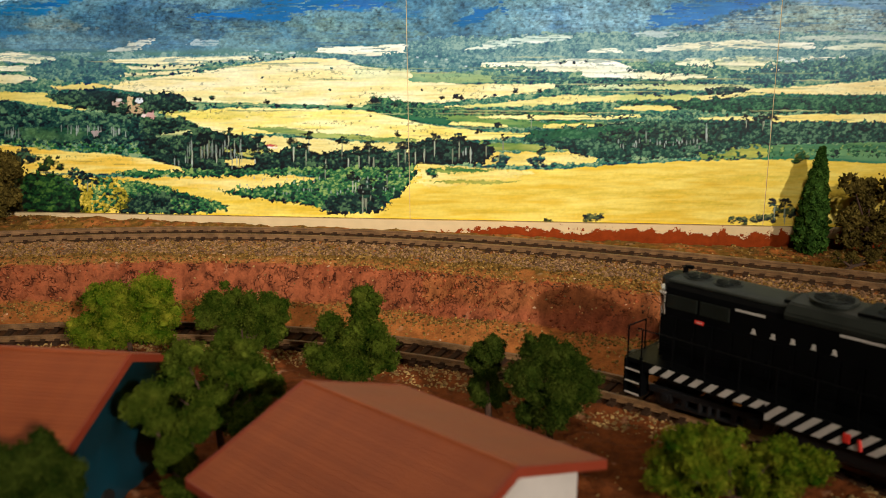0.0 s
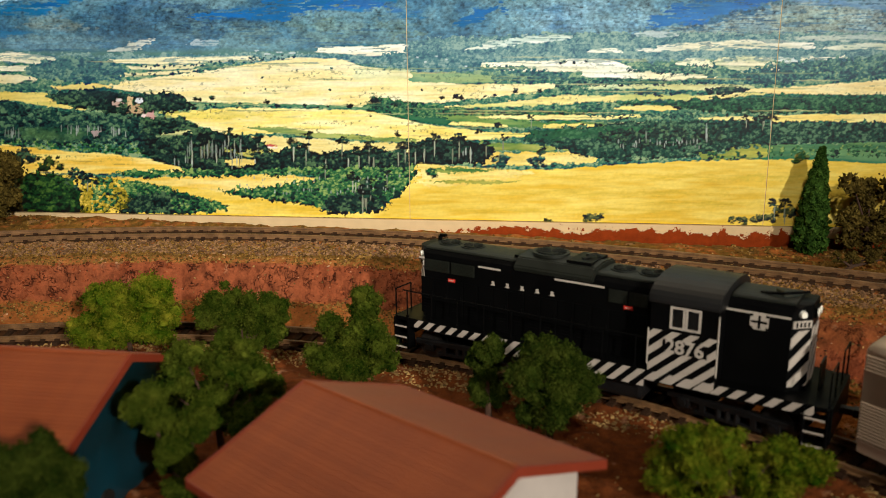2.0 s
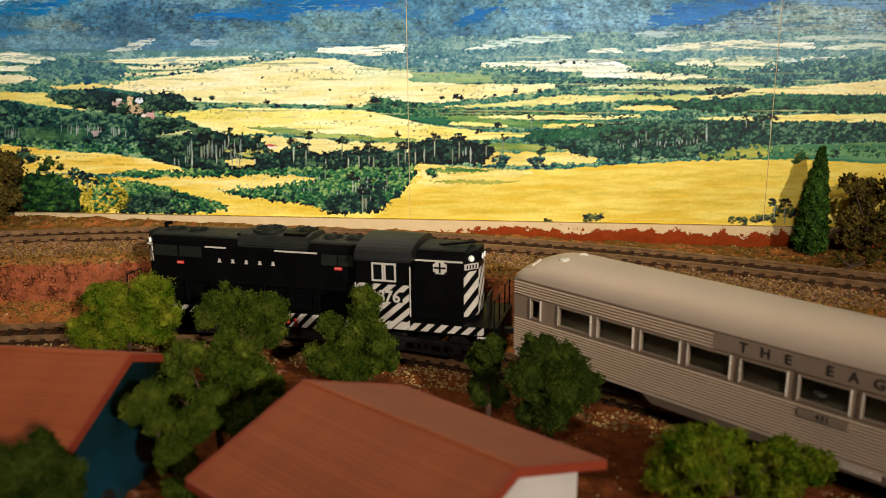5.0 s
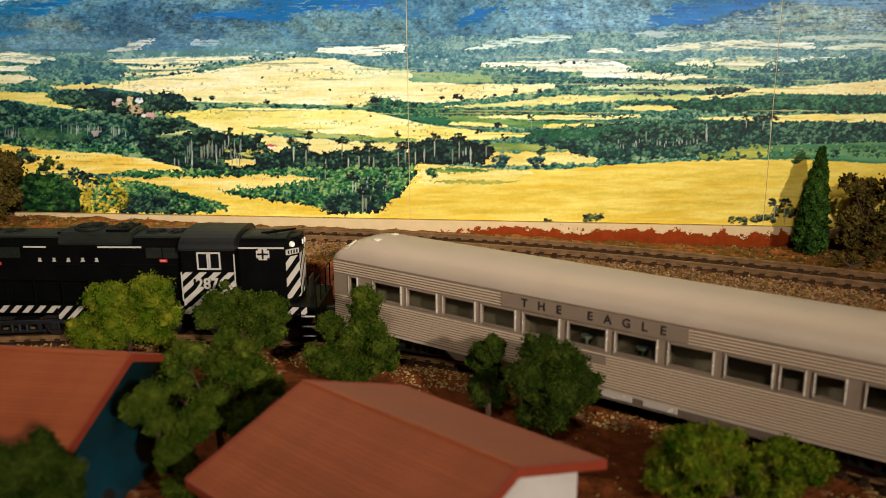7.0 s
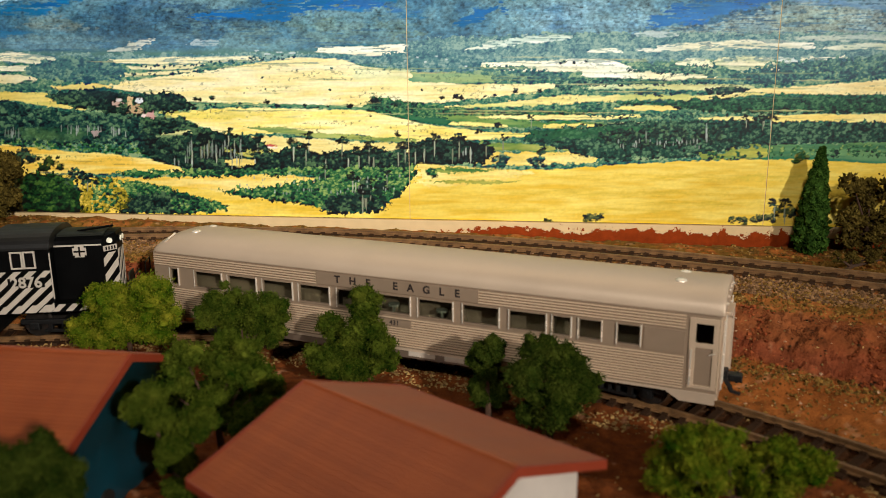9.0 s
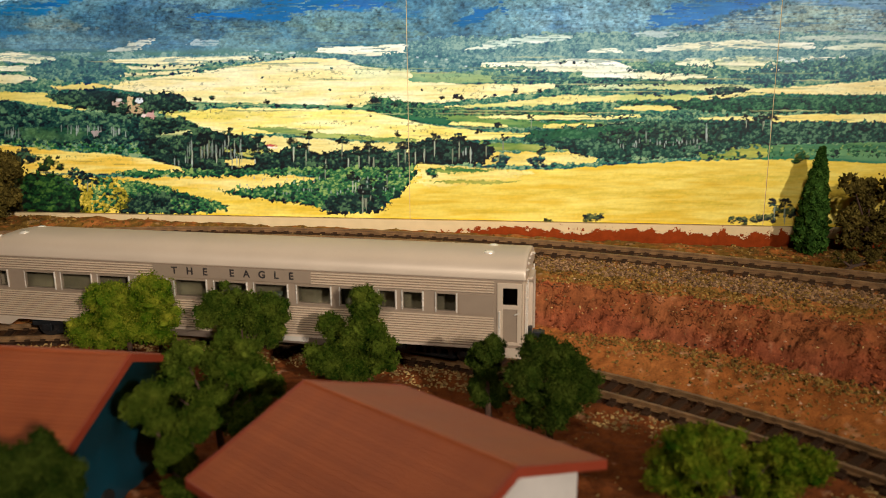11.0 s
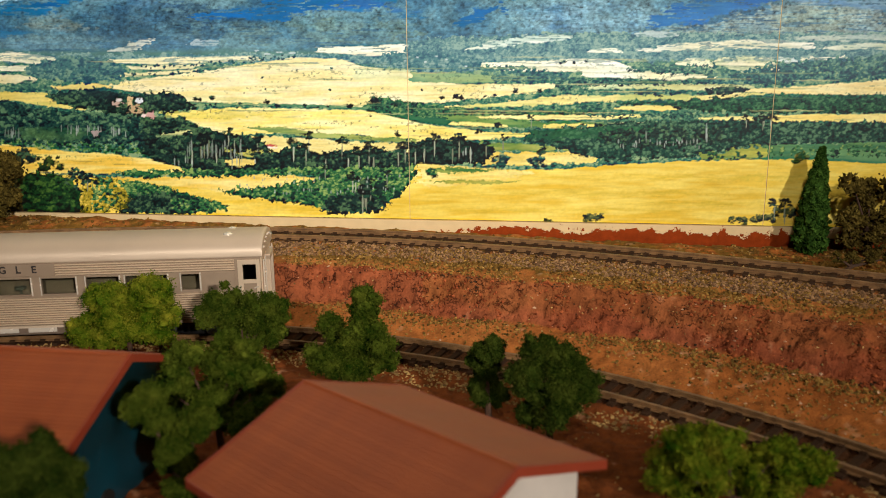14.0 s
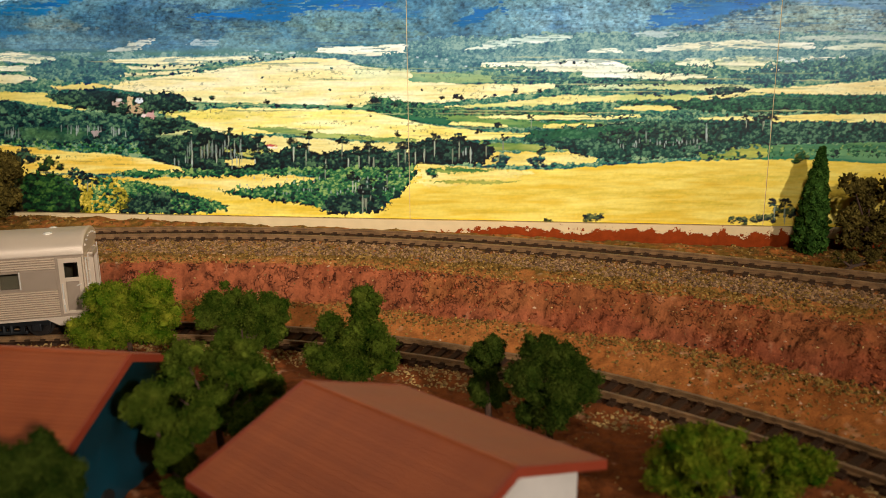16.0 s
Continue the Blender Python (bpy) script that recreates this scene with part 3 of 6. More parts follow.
class Print:
    KEY = (2864.5, -432.72, 784.42, -50.098, -3248.67, 490.29, -0.2799, -0.51892)

    def __init__(self):
        self.step = 0.00040
        self.a0, self.a1, self.z0, self.z1 = -0.31, 0.31, 0.033, 0.172
        self.na, self.nz = int((self.a1 - self.a0) / self.step), int((self.z1 - self.z0) / self.step)
        self.A, self.Z = np.meshgrid(np.linspace(self.a0, self.a1, self.na), np.linspace(self.z0, self.z1, self.nz), indexing="ij")
        h = self.KEY
        w = h[6] * self.A + h[7] * self.Z + 1
        self.X, self.Y = (h[0] * self.A + h[1] * self.Z + h[2]) / w, (h[3] * self.A + h[4] * self.Z + h[5]) / w
        self.col = np.zeros((self.na, self.nz, 3))
        self.rs = np.random.RandomState(77)
        X, Y = self.X, self.Y
        self.n_mid, self.n_fine = fbm(111, X, Y * 1.6, 26, 4), fbm(121, X, Y * 1.2, 4, 2)
        self.n_leaf, self.n_patch = fbm(141, X, Y * 1.1, 7, 4), fbm(147, X, Y * 2.2, 90, 4)
        self.n_streak, self.n_line = fbm(131, X, Y * 8, 70, 3), fbm(137, X, Y * 9, 24, 3)
        self.n_edge = fbm(200, X, Y * 2.5, 22, 4)
        self.cell = {s: self.cells(s, 1.35, 500 + s) for s in (4, 6, 9, 13)}

    def cells(self, size, squash, seed):
        """Crowns of trees: for each place the nearest crown's middle, a number of its own and how far out the place lies."""
        tab = np.random.RandomState(seed).rand(3, 512, 512)
        u, v = self.X / size + 256, self.Y * squash / size + 256
        iu, iv = np.floor(u).astype(int), np.floor(v).astype(int)
        best = np.full(u.shape, 9.0)
        cx, cy, rnd = np.zeros_like(u), np.zeros_like(u), np.zeros_like(u)
        for di in (-1, 0, 1):
            for dj in (-1, 0, 1):
                a, b = (iu + di) % 512, (iv + dj) % 512
                pu, pv = iu + di + tab[0][a, b], iv + dj + tab[1][a, b]
                d = np.hypot(u - pu, v - pv) * (0.8 + 0.4 * tab[2][a, b])
                k = d < best
                best = np.where(k, d, best)
                cx, cy, rnd = np.where(k, pu, cx), np.where(k, pv, cy), np.where(k, tab[2][a, b], rnd)
        return Cells((cx - 256) * size, (cy - 256) * size / squash, rnd, best, size)

    def mix(self, m, c, sl=(slice(None), slice(None))):
        m = np.asarray(m)[..., None]
        self.col[sl] = self.col[sl] * (1 - m) + c * m

    def window(self, x, top, bottom, edge):
        """The part of the grid that an outline can touch."""
        x0, x1, y0, y1 = x[0] - edge - 8, x[-1] + edge + 8, min(top) - edge - 6, max(bottom) + edge + 6
        i = [self.spot(a, b)[0] for a in (x0, x1) for b in (y0, y1)]
        k = [self.spot(a, b)[1] for a in (x0, x1) for b in (y0, y1)]
        lim = lambda v, n: int(min(max(v, 0), n))
        return slice(lim(min(i) - 3, self.na), lim(max(i) + 4, self.na)), slice(lim(min(k) - 3, self.nz), lim(max(k) + 4, self.nz))

    def inside(self, x, top, bottom, X, Y, soft):
        t, b = np.interp(X, x, top), np.interp(X, x, bottom)
        m = smooth(-soft, soft, Y - t) * smooth(-soft, soft, b - Y) * (b - t > 0.2)
        return m * smooth(x[0] - soft, x[0] + soft, X) * (1 - smooth(x[-1] - soft, x[-1] + soft, X))

    def field(self, x, top, bottom, color, color2=None, rag=2.0, soft=0.8, grain=0.08, use=None, seed=0, strength=1.0):
        """A strip of land between two outlines at the stations x, with edges broken up by scrub and streaks along it."""
        sl = self.window(x, top, bottom, 12 + 6 * rag)
        e = np.roll(self.n_edge, (37 * seed + 11) % self.na, 0)[sl] - 0.5
        f = np.roll(self.n_line, (53 * seed + 7) % self.na, 0)[sl] - 0.5
        g = np.roll(self.n_leaf, (29 * seed + 5) % self.na, 0)[sl] - 0.5
        near = smooth(96, 240, self.Y[sl])
        g = g * (0.55 + 0.45 * near)
        m = self.inside(x, top, bottom, self.X[sl] + e * 24 * rag + g * 14 * rag, self.Y[sl] + 2.6 * rag * e + 1.8 * rag * f + 4.2 * min(rag, 2.5) * g, soft + 0.5) * strength
        m = m * (1 - 0.75 * (1 - smooth(100, 135, self.Y[sl])) * smooth(0.05, 0.15, f + 0.5 * g))
        n = (self.n_streak if use is None else use)[sl][..., None]
        c = np.array(srgb(*color))
        if color2 is not None:
            k = np.clip((n - 0.32) / 0.36, 0, 1)
            c = c * (1 - k) + np.array(srgb(*color2)) * k
        fine, line, patch = self.n_fine[sl][..., None] - 0.5, self.n_line[sl][..., None] - 0.5, self.n_patch[sl][..., None] - 0.5
        c = c * (1 + grain * (2 * fine + 3 * line)) * (1 + patch * np.array((0.25, 0.35, 0.9)))
        self.mix(m, c, sl)

    def forest(self, x, top, bottom, size, tones, gap=0.0, lift=0.0):
        """A wood of single crowns, lit from above and dark between; its edge follows crowns and leaves."""
        sl = self.window(x, top, bottom, 2 * size + 4)
        cc = self.cell[size]
        cx, cy, rnd, d = cc.cx[sl], cc.cy[sl], cc.rnd[sl], cc.d[sl]
        leaf, fine, mid = self.n_leaf[sl] - 0.5, self.n_fine[sl] - 0.5, self.n_mid[sl] - 0.5
        X, Y = self.X[sl], self.Y[sl]
        m = self.inside(x, top, bottom, cx * 0.6 + X * 0.4 + 26 * leaf, cy * 0.6 + Y * 0.4 + 16 * leaf + 6 * mid, 0.9)
        m = m * ((rnd * 7.31) % 1 >= gap)
        if gap:
            m = m * (1 - smooth(0.55, 0.85, d + 0.8 * fine))
        h = 0.34 * rnd + 0.20 * (1 - d * 1.25) + 0.34 * (cy - Y) / size + 1.5 * leaf + 0.9 * fine + 1.0 * mid + 0.25 + lift
        dark, middle, light = (np.array(srgb(*t)) for t in tones)
        a, b = smooth(0.0, 0.5, h)[..., None], smooth(0.50, 1.10, h)[..., None]
        self.mix(m, (dark * (1 - a) + middle * a) * (1 - b) + light * b, sl)

    def spot(self, x, y):
        """Grid place of a point in print units."""
        a = (x - 784.42) / 2864.5
        for _ in range(3):
            z = (490.29 - y - 50.098 * a + y * 0.2799 * a) / (3248.67 - 0.51892 * y)
            w = 1 - 0.2799 * a - 0.51892 * z
            a = (x * w - 784.42 + 432.72 * z) / 2864.5
        return int((a - self.a0) / self.step), int((z - self.z0) / self.step)

    def dab(self, x, y, rx, ry, color, strength=0.9, hard=0.5, rag=1.3):
        """A small blot at a place in print units."""
        i, k = self.spot(x, y)
        di, dk = int(1.3 * rx) + 2, int(1.3 * ry) + 2
        sl = (slice(max(0, i - di), max(0, i + di + 1)), slice(max(0, k - dk), max(0, k + dk + 1)))
        X, Y = self.X[sl], self.Y[sl]
        if X.size == 0:
            return
        r = np.sqrt(((X - x) / rx) ** 2 + ((Y - y) / ry) ** 2)
        m = (strength * (1 - smooth(hard, 1.15, r + rag * (self.n_fine[sl] - 0.5))))[..., None]
        self.col[sl] = self.col[sl] * (1 - m) + np.array(srgb(*color)) * m

    def tree(self, x, y, s, tones):
        """One crown of uneven blots over its own dark shade."""
        dark, mid, light = tones
        self.dab(x, y, s * 0.7, s * 0.55, dark, 0.95, 0.5)
        for q in range(5):
            r = s * self.rs.uniform(0.22, 0.42)
            dy = self.rs.uniform(-0.55, 0.35)
            c = light if dy < -0.25 and self.rs.rand() < 0.5 else (mid if dy < 0.1 else dark)
            self.dab(x + self.rs.uniform(-0.6, 0.6) * s, y + dy * s, r * 1.2, r * 0.8, c, 0.8, 0.3)

    def palm(self, x, y, s):
        """A palm with a pale trunk, y at its head."""
        pale = self.rs.randint(118, 186)
        self.dab(x, y + 1.2 * s, max(1.1, 0.10 * s), 1.2 * s, (pale, pale, pale - 26), 0.8, 0.7, 0.4)
        self.dab(x, y, 0.42 * s, 0.36 * s, (4, 18, 18), 0.9, 0.5)
        for q in range(6):
            an = self.rs.uniform(0, 6.28)
            self.dab(x + 0.55 * s * math.cos(an), y + 0.42 * s * math.sin(an), 0.40 * s, 0.20 * s, (6, 22, 20) if self.rs.rand() < 0.7 else (40, 72, 54), 0.9)

    def row(self, x0, x1, y0, y1, n, size, tones, slope=0.0, palms=0.0):
        for y, x in sorted((self.rs.uniform(y0, y1), self.rs.uniform(x0, x1)) for _ in range(n)):
            yy = y + slope * (x - x0)
            if self.rs.rand() < palms:
                self.palm(x, yy, size * self.rs.uniform(0.8, 1.2))
            else:
                self.tree(x, yy, size * self.rs.uniform(0.55, 1.25), tones)

    def trunks(self, x0, x1, y0, y1, n, length):
        for _ in range(n):
            g = self.rs.randint(120, 190)
            self.dab(self.rs.uniform(x0, x1), self.rs.uniform(y0, y1), self.rs.uniform(1.0, 1.7), length * self.rs.uniform(0.6, 1.2), (g - 6, g, g - 14), 0.6, 0.6, 0.7)


def paint_hills(p):
    X, Y = p.X, p.Y
    p.col[:] = np.array(srgb(72, 116, 134))
    slope = fbm(171, X * 0.9, Y * 1.2 + X * 0.2, 70, 5)
    ridge = np.clip(1 - np.abs(fbm(175, X - Y * 0.8, Y * 1.1, 60, 5) - 0.5) * 5, 0, 1)
    p.mix(smooth(0.42, 0.66, slope) * 0.8, np.array(srgb(104, 140, 148)))
    p.mix((1 - smooth(0.32, 0.5, slope)) * 0.7, np.array(srgb(40, 84, 114)))
    # large slopes: the dark mountain, grey lit flanks
    p.field((100, 170, 260, 330, 400), (40, 10, -20, 0, 40), (92, 92, 90, 88, 60), (44, 84, 110), (74, 108, 122), 6, 8, use=p.n_mid, seed=1, strength=0.85)
    p.field((500, 560, 640, 730), (44, 26, 22, 50), (90, 84, 80, 78), (80, 116, 118), (108, 136, 124), 6, 7, use=p.n_mid, seed=2, strength=0.85)
    p.field((880, 960, 1060, 1160), (10, -20, -20, 10), (60, 54, 62, 70), (88, 132, 154), (124, 160, 168), 6, 8, use=p.n_mid, seed=3, strength=0.8)
    p.field((1190, 1280, 1370, 1460, 1600), (56, 34, 10, 0, 24), (82, 76, 72, 70, 70), (118, 140, 132), (150, 162, 144), 7, 7, use=p.n_mid, seed=4, strength=0.85)
    p.field((30, 70, 110, 140), (40, 26, 26, 50), (48, 52, 54, 56), (128, 144, 142), (104, 130, 136), 5, 5, seed=5, strength=0.7)
    p.field((-60, 60, 180), (70, 62, 66), (92, 92, 88), (92, 128, 138), (116, 144, 140), 6, 6, seed=6, strength=0.7)
    p.field((360, 430, 500), (44, 40, 46), (80, 84, 88), (86, 122, 128), (112, 140, 132), 6, 7, use=p.n_mid, seed=7, strength=0.8)
    # rough scrub lit on one side
    c = p.cell[6]
    h = 0.25 * (c.rnd - 0.5) + 0.3 * (c.cy - Y) / 6 + 1.1 * (p.n_leaf - 0.5) + 0.6 * (p.n_fine - 0.5)
    p.col *= (0.84 + 0.85 * h)[..., None]
    p.col *= (1 + 0.40 * (ridge - 0.3))[..., None]
    # cloud shade, deep blue
    blue, blue2 = (0, 92, 142), (10, 106, 152)
    p.field((-300, 0, 60), (-300, -300, -300), (2, 3, -20), (150, 200, 226), (196, 222, 232), 3, 4, seed=8)
    p.field((-60, 0, 60, 130), (10, 8, 2, -6), (30, 28, 26, 4), blue, blue2, 3, 4, seed=9)
    p.field((-60, 20, 60), (52, 52, 58), (68, 66, 62), (18, 96, 152), blue2, 3, 4, seed=10, strength=0.8)
    p.field((340, 400, 450, 485, 540, 610), (30, 16, 12, -6, -20, -30), (36, 30, 36, 38, 24, 4), blue, (8, 94, 150), 3, 3, seed=11)
    p.field((590, 640, 690), (-20, -20, -20), (16, 22, 2), (16, 92, 156), blue2, 4, 4, seed=12, strength=0.9)
    p.field((680, 705, 740), (14, 14, 22), (22, 32, 26), (16, 92, 156), blue2, 4, 4, seed=13, strength=0.7)
    p.field((795, 820, 850, 890, 920), (40, 30, 18, -4, -30), (46, 48, 38, 12, -8), blue, (8, 94, 150), 3, 3, seed=14)
    p.field((1135, 1180, 1240, 1300, 1390), (46, 20, -4, -20, -30), (50, 49, 36, 22, -4), (14, 88, 146), (40, 106, 156), 3, 3, seed=15)
    p.field((1380, 1450, 1560, 1700), (-20, -20, -20, -20), (-4, 8, 16, 20), (84, 132, 168), (124, 158, 172), 5, 6, seed=16, strength=0.7)
    p.field((40, 110, 190), (88, 86, 90), (93, 94, 93), (8, 62, 104), (14, 76, 116), 1.5, 1.5, seed=17)


def paint_plain(p):
    W0, W1 = -420, 1990
    far = smooth(82, 98, p.Y + 8 * (p.n_edge - 0.5) + np.interp(p.X, (0, 500, 760, 1000, 1568), (0, 0, 14, 24, 22)))
    p.mix(far, np.array(srgb(74, 112, 96)) * (0.6 + 0.8 * p.n_mid[..., None]))
    p.forest((W0, 600, 760, 1000, W1), (98, 98, 70, 60, 62), (420,) * 5, 6, ((22, 66, 62), (66, 112, 84), (140, 160, 112)), lift=0.05)
    p.forest((W0, 600, 760, 1000, W1), (96, 96, 68, 58, 60), (112, 112, 130, 110, 104), 4, FAR, lift=0.1)
    # pale far fields
    p.field((184, 212, 240, 268), (91, 84, 73, 67), (93, 93, 88, 76), (212, 206, 184), (176, 182, 168), 1.5, 1.2, seed=20)
    p.field((340, 362, 390), (78, 70, 72), (82, 82, 80), (170, 182, 178), None, 2, 1.5, seed=21, strength=0.8)
    p.field((555, 650, 712, 722), (84, 82, 78, 82), (92, 99, 96, 86), PALE, (240, 224, 184), 1.2, seed=22)
    p.field((815, 860, 920, 960, 1008), (87, 78, 68, 61, 63), (89, 86, 79, 74, 68), (240, 232, 206), (190, 202, 178), 2.2, seed=23)
    p.field((1122, 1160, 1196), (60, 55, 57), (64, 66, 64), (184, 194, 184), None, 2, seed=24, strength=0.8)
    p.field((1044, 1096), (87, 86), (94, 93), (238, 230, 196), None, 1, seed=25)
    p.field((1135, 1180, 1250, 1300, 1360, 1440), (90, 78, 75, 71, 70, 76), (92, 91, 90, 88, 87, 85), (248, 236, 206), (214, 208, 176), 1.8, seed=26)
    p.field((1460, 1520, 1620), (82, 77, 76), (87, 88, 88), (226, 218, 180), (190, 194, 156), 1.8, seed=27)
    p.field((1390, 1480, 1640), (66, 62, 60), (69, 72, 74), (168, 180, 158), (206, 206, 178), 3, seed=28, strength=0.7)
    p.field((W0, 30, 60, 92), (93, 93, 98, 102), (106, 110, 114, 108), (246, 232, 192), (222, 216, 172), 1.8, seed=29)
    p.field((W0, 40, 84), (118, 117, 120), (125, 126, 122), (240, 228, 184), None, 1.5, seed=30)
    p.field((W0, 30, 64), (133, 133, 138), (145, 147, 142), (238, 220, 168), None, 1.5, seed=31)
    p.field((190, 280, 440, 460), (106, 102, 99, 102), (112, 114, 109, 106), (244, 228, 178), CREAM, 1.2, seed=32)
    p.field((225, 300, 366), (118, 115, 114), (123, 124, 118), (240, 224, 170), None, 1.2, seed=33)
    p.field((205, 280, 350), (131, 127, 122), (137, 133, 126), (240, 222, 164), None, 1.2, seed=34)
    p.field((90, 150, 184), (153, 146, 151), (158, 160, 155), (244, 208, 116), (226, 200, 110), 1.5, seed=35)
    p.field((W0, 20, 90, 145), (162, 163, 167, 192), (174, 178, 190, 196), (234, 206, 108), (206, 192, 92), 2, seed=36)
    p.field((185, 230, 330, 440, 520, 600, 640, 720, 800, 985), (152, 141, 132, 113, 102, 104, 118, 128, 149, 149), (156, 162, 180, 186, 186, 190, 192, 186, 181, 158), (246, 220, 144), (252, 232, 178), 1.4, seed=37)
    p.field((300, 360, 500), (168, 170, 176), (172, 178, 184), (214, 204, 132), None, 3, 2.5, seed=38, strength=0.5)
    p.field((620, 680, 724), (121, 123, 124), (140, 141, 141), (212, 212, 150), (228, 222, 168), 2, 2, seed=39, strength=0.7)
    p.field((728, 800, 876), (129, 130, 134), (146, 147, 146), (104, 146, 108), (150, 170, 112), 1.5, seed=40)
    p.field((840, 930, 1050, 1075, 1116), (113, 108, 104, 106, 118), (120, 127, 128, 122, 120), PALE, (244, 228, 182), 1.5, seed=41)
    p.field((1030, 1110, 1180, 1264), (122, 122, 130, 134), (136, 139, 142, 138), PALE, (246, 234, 196), 1.5, seed=42)
    p.field((1030, 1150, 1330), (151, 148, 150), (158, 160, 160), (176, 190, 138), (216, 210, 150), 2, seed=43)
    p.field((1200, 1225, 1254), (108, 103, 106), (114, 120, 118), (246, 236, 200), None, 3, seed=44)
    p.field((1268, 1310, 1366), (108, 101, 102), (116, 128, 124), (244, 230, 190), (206, 206, 158), 3.5, seed=45)
    p.field((1385, 1412), (104, 103), (112, 112), (214, 218, 204), None, 3, seed=46)
    p.field((1420, 1510), (104, 99), (109, 104), (232, 222, 184), None, 2, seed=47)
    p.field((1260, 1330, 1450, 1568, W1), (170, 160, 151, 142, 136), (172, 165, 168, 168, 168), (246, 214, 138), (250, 228, 162), 1.2, seed=48)
    p.field((980, 1040, 1150, 1260, 1350), (176, 170, 168, 170, 164), (186, 181, 177, 178, 168), (236, 212, 132), (196, 196, 116), 1.8, seed=49)
    p.field((1080, 1140, 1206), (190, 186, 187), (193, 197, 195), (238, 208, 116), None, 1.5, seed=50)
    p.field((640, 760, 900, 990, 1040), (194, 190, 181, 170, 168), (196, 193, 190, 184, 178), (240, 216, 136), (198, 196, 112), 1.6, seed=51)
    # tree belts of the middle distance
    p.forest((45, 80, 140, 190, 215), (118, 104, 100, 106, 120), (136, 142, 146, 146, 138), 6, ((14, 56, 70), (50, 96, 90), (112, 142, 116)))
    p.forest((645, 690, 760, 850), (108, 94, 90, 104), (116, 122, 126, 128), 6, ((28, 74, 86), (66, 110, 108), (128, 152, 138)))
    p.forest((846, 880, 930, 1000, 1012), (118, 116, 118, 128, 134), (124, 146, 147, 142, 138), 6, ((14, 54, 62), (50, 98, 88), (110, 142, 110)), gap=0.1)
    p.forest((985, 1060, 1200, 1330), (142, 140, 142, 140), (158, 152, 150, 150), 4, MIDDLE, gap=0.25)
    p.forest((1110, 1200, 1270), (122, 120, 112), (128, 132, 132), 4, MIDDLE, gap=0.15)
    p.forest((1250, 1300, 1370, 1420, 1568, W1), (134, 130, 112, 108, 97, 98), (148, 151, 150, 148, 139, 138), 6, ((8, 44, 56), (36, 88, 80), (104, 140, 112)), gap=0.05)
    p.forest((1100, 1240), (96, 94), (104, 102), 4, FAR)
    p.forest((1250, 1300, 1330), (156, 152, 158), (168, 168, 164), 6, DEEP)
    p.forest((1120, 1160, 1220), (160, 158, 162), (168, 169, 166), 4, MIDDLE)
    p.forest((1080, 1180, 1270, 1380, 1568, W1), (182, 180, 174, 170, 169, 169), (186, 188, 200, 202, 201, 201), 6, ((2, 36, 30), (18, 72, 48), (66, 112, 70)))
    p.forest((640, 656, 672, 700, 760, 870, 960, 1060), (188, 172, 172, 177, 186, 196, 197, 196), (196, 198, 202, 212, 218, 224, 214, 202), 6, ((6, 44, 38), (40, 92, 62), (116, 146, 86)))
    p.field((700, 740, 800, 850), (204, 206, 214, 220), (206, 216, 223, 226), (26, 84, 60), (52, 104, 66), 2, seed=52)
    p.field((780, 860, 900, 960, 1080), (205, 207, 212, 216, 218), (212, 222, 226, 226, 226), (126, 150, 76), (70, 116, 64), 2, seed=53)
    p.field((845, 930, 1060, 1140), (207, 204, 205, 204), (210, 212, 213, 208), (242, 220, 140), (226, 208, 116), 1.0, seed=54)
    p.field((960, 1000, 1050), (221, 220, 220), (228, 229, 226), (238, 212, 118), None, 1, seed=55)
    p.field((795, 840, 900), (217, 217, 222), (222, 224, 226), (238, 216, 126), None, 1, seed=56)
    p.field((1240, 1290, 1332), (209, 208, 207), (212, 215, 214), (246, 220, 130), None, 1, seed=57)
    p.field((1366, 1450, 1568, W1), (206, 203, 203, 202), (217, 216, 218, 218), (242, 208, 108), (248, 222, 132), 1, seed=58)
    p.forest((1040, 1100, 1240), (203, 204, 200), (208, 210, 208), 4, MIDDLE, gap=0.3)
    # the second broad field and the tan strips below it
    p.field((296, 400, 500, 640, 700, 760, 860, 945), (202, 192, 192, 196, 208, 222, 234, 236), (204, 240, 236, 240, 250, 250, 249, 240), (248, 218, 116), (252, 230, 158), 1.4, seed=59)
    p.field((300, 380, 480), (200, 198, 200), (210, 212, 206), (222, 202, 84), None, 3, 3, seed=60, strength=0.6)
    p.field((430, 540, 640, 740), (240, 246, 252, 256), (270, 274, 272, 268), (232, 206, 122), (244, 222, 150), 2, seed=61)
    p.field((436, 500, 560, 660, 730), (226, 226, 236, 242, 246), (229, 237, 245, 250, 253), (112, 136, 70), (168, 172, 92), 2, seed=62)
    p.field((840, 920, 980, 1060), (276, 268, 270, 264), (292, 294, 292, 288), (232, 196, 92), (240, 214, 124), 2, seed=63)
    p.field((860, 960, 1060), (252, 258, 262), (268, 268, 266), (92, 128, 62), (160, 164, 82), 2.5, seed=64)
    for k in range(90):                                               # hedges and furrows across the fields
        x, y = p.rs.uniform(200, 1500), p.rs.uniform(100, 250)
        w = p.rs.uniform(16, 80)
        c = ((206, 196, 132), (140, 152, 96), (84, 116, 78), (196, 178, 110))[p.rs.randint(4)]
        p.field((x - w, x, x + w), (y, y - 0.8, y), (y + 0.4, y + 1.2, y + 0.4), c, None, 0.8, 0.8, seed=300 + k, strength=0.7)


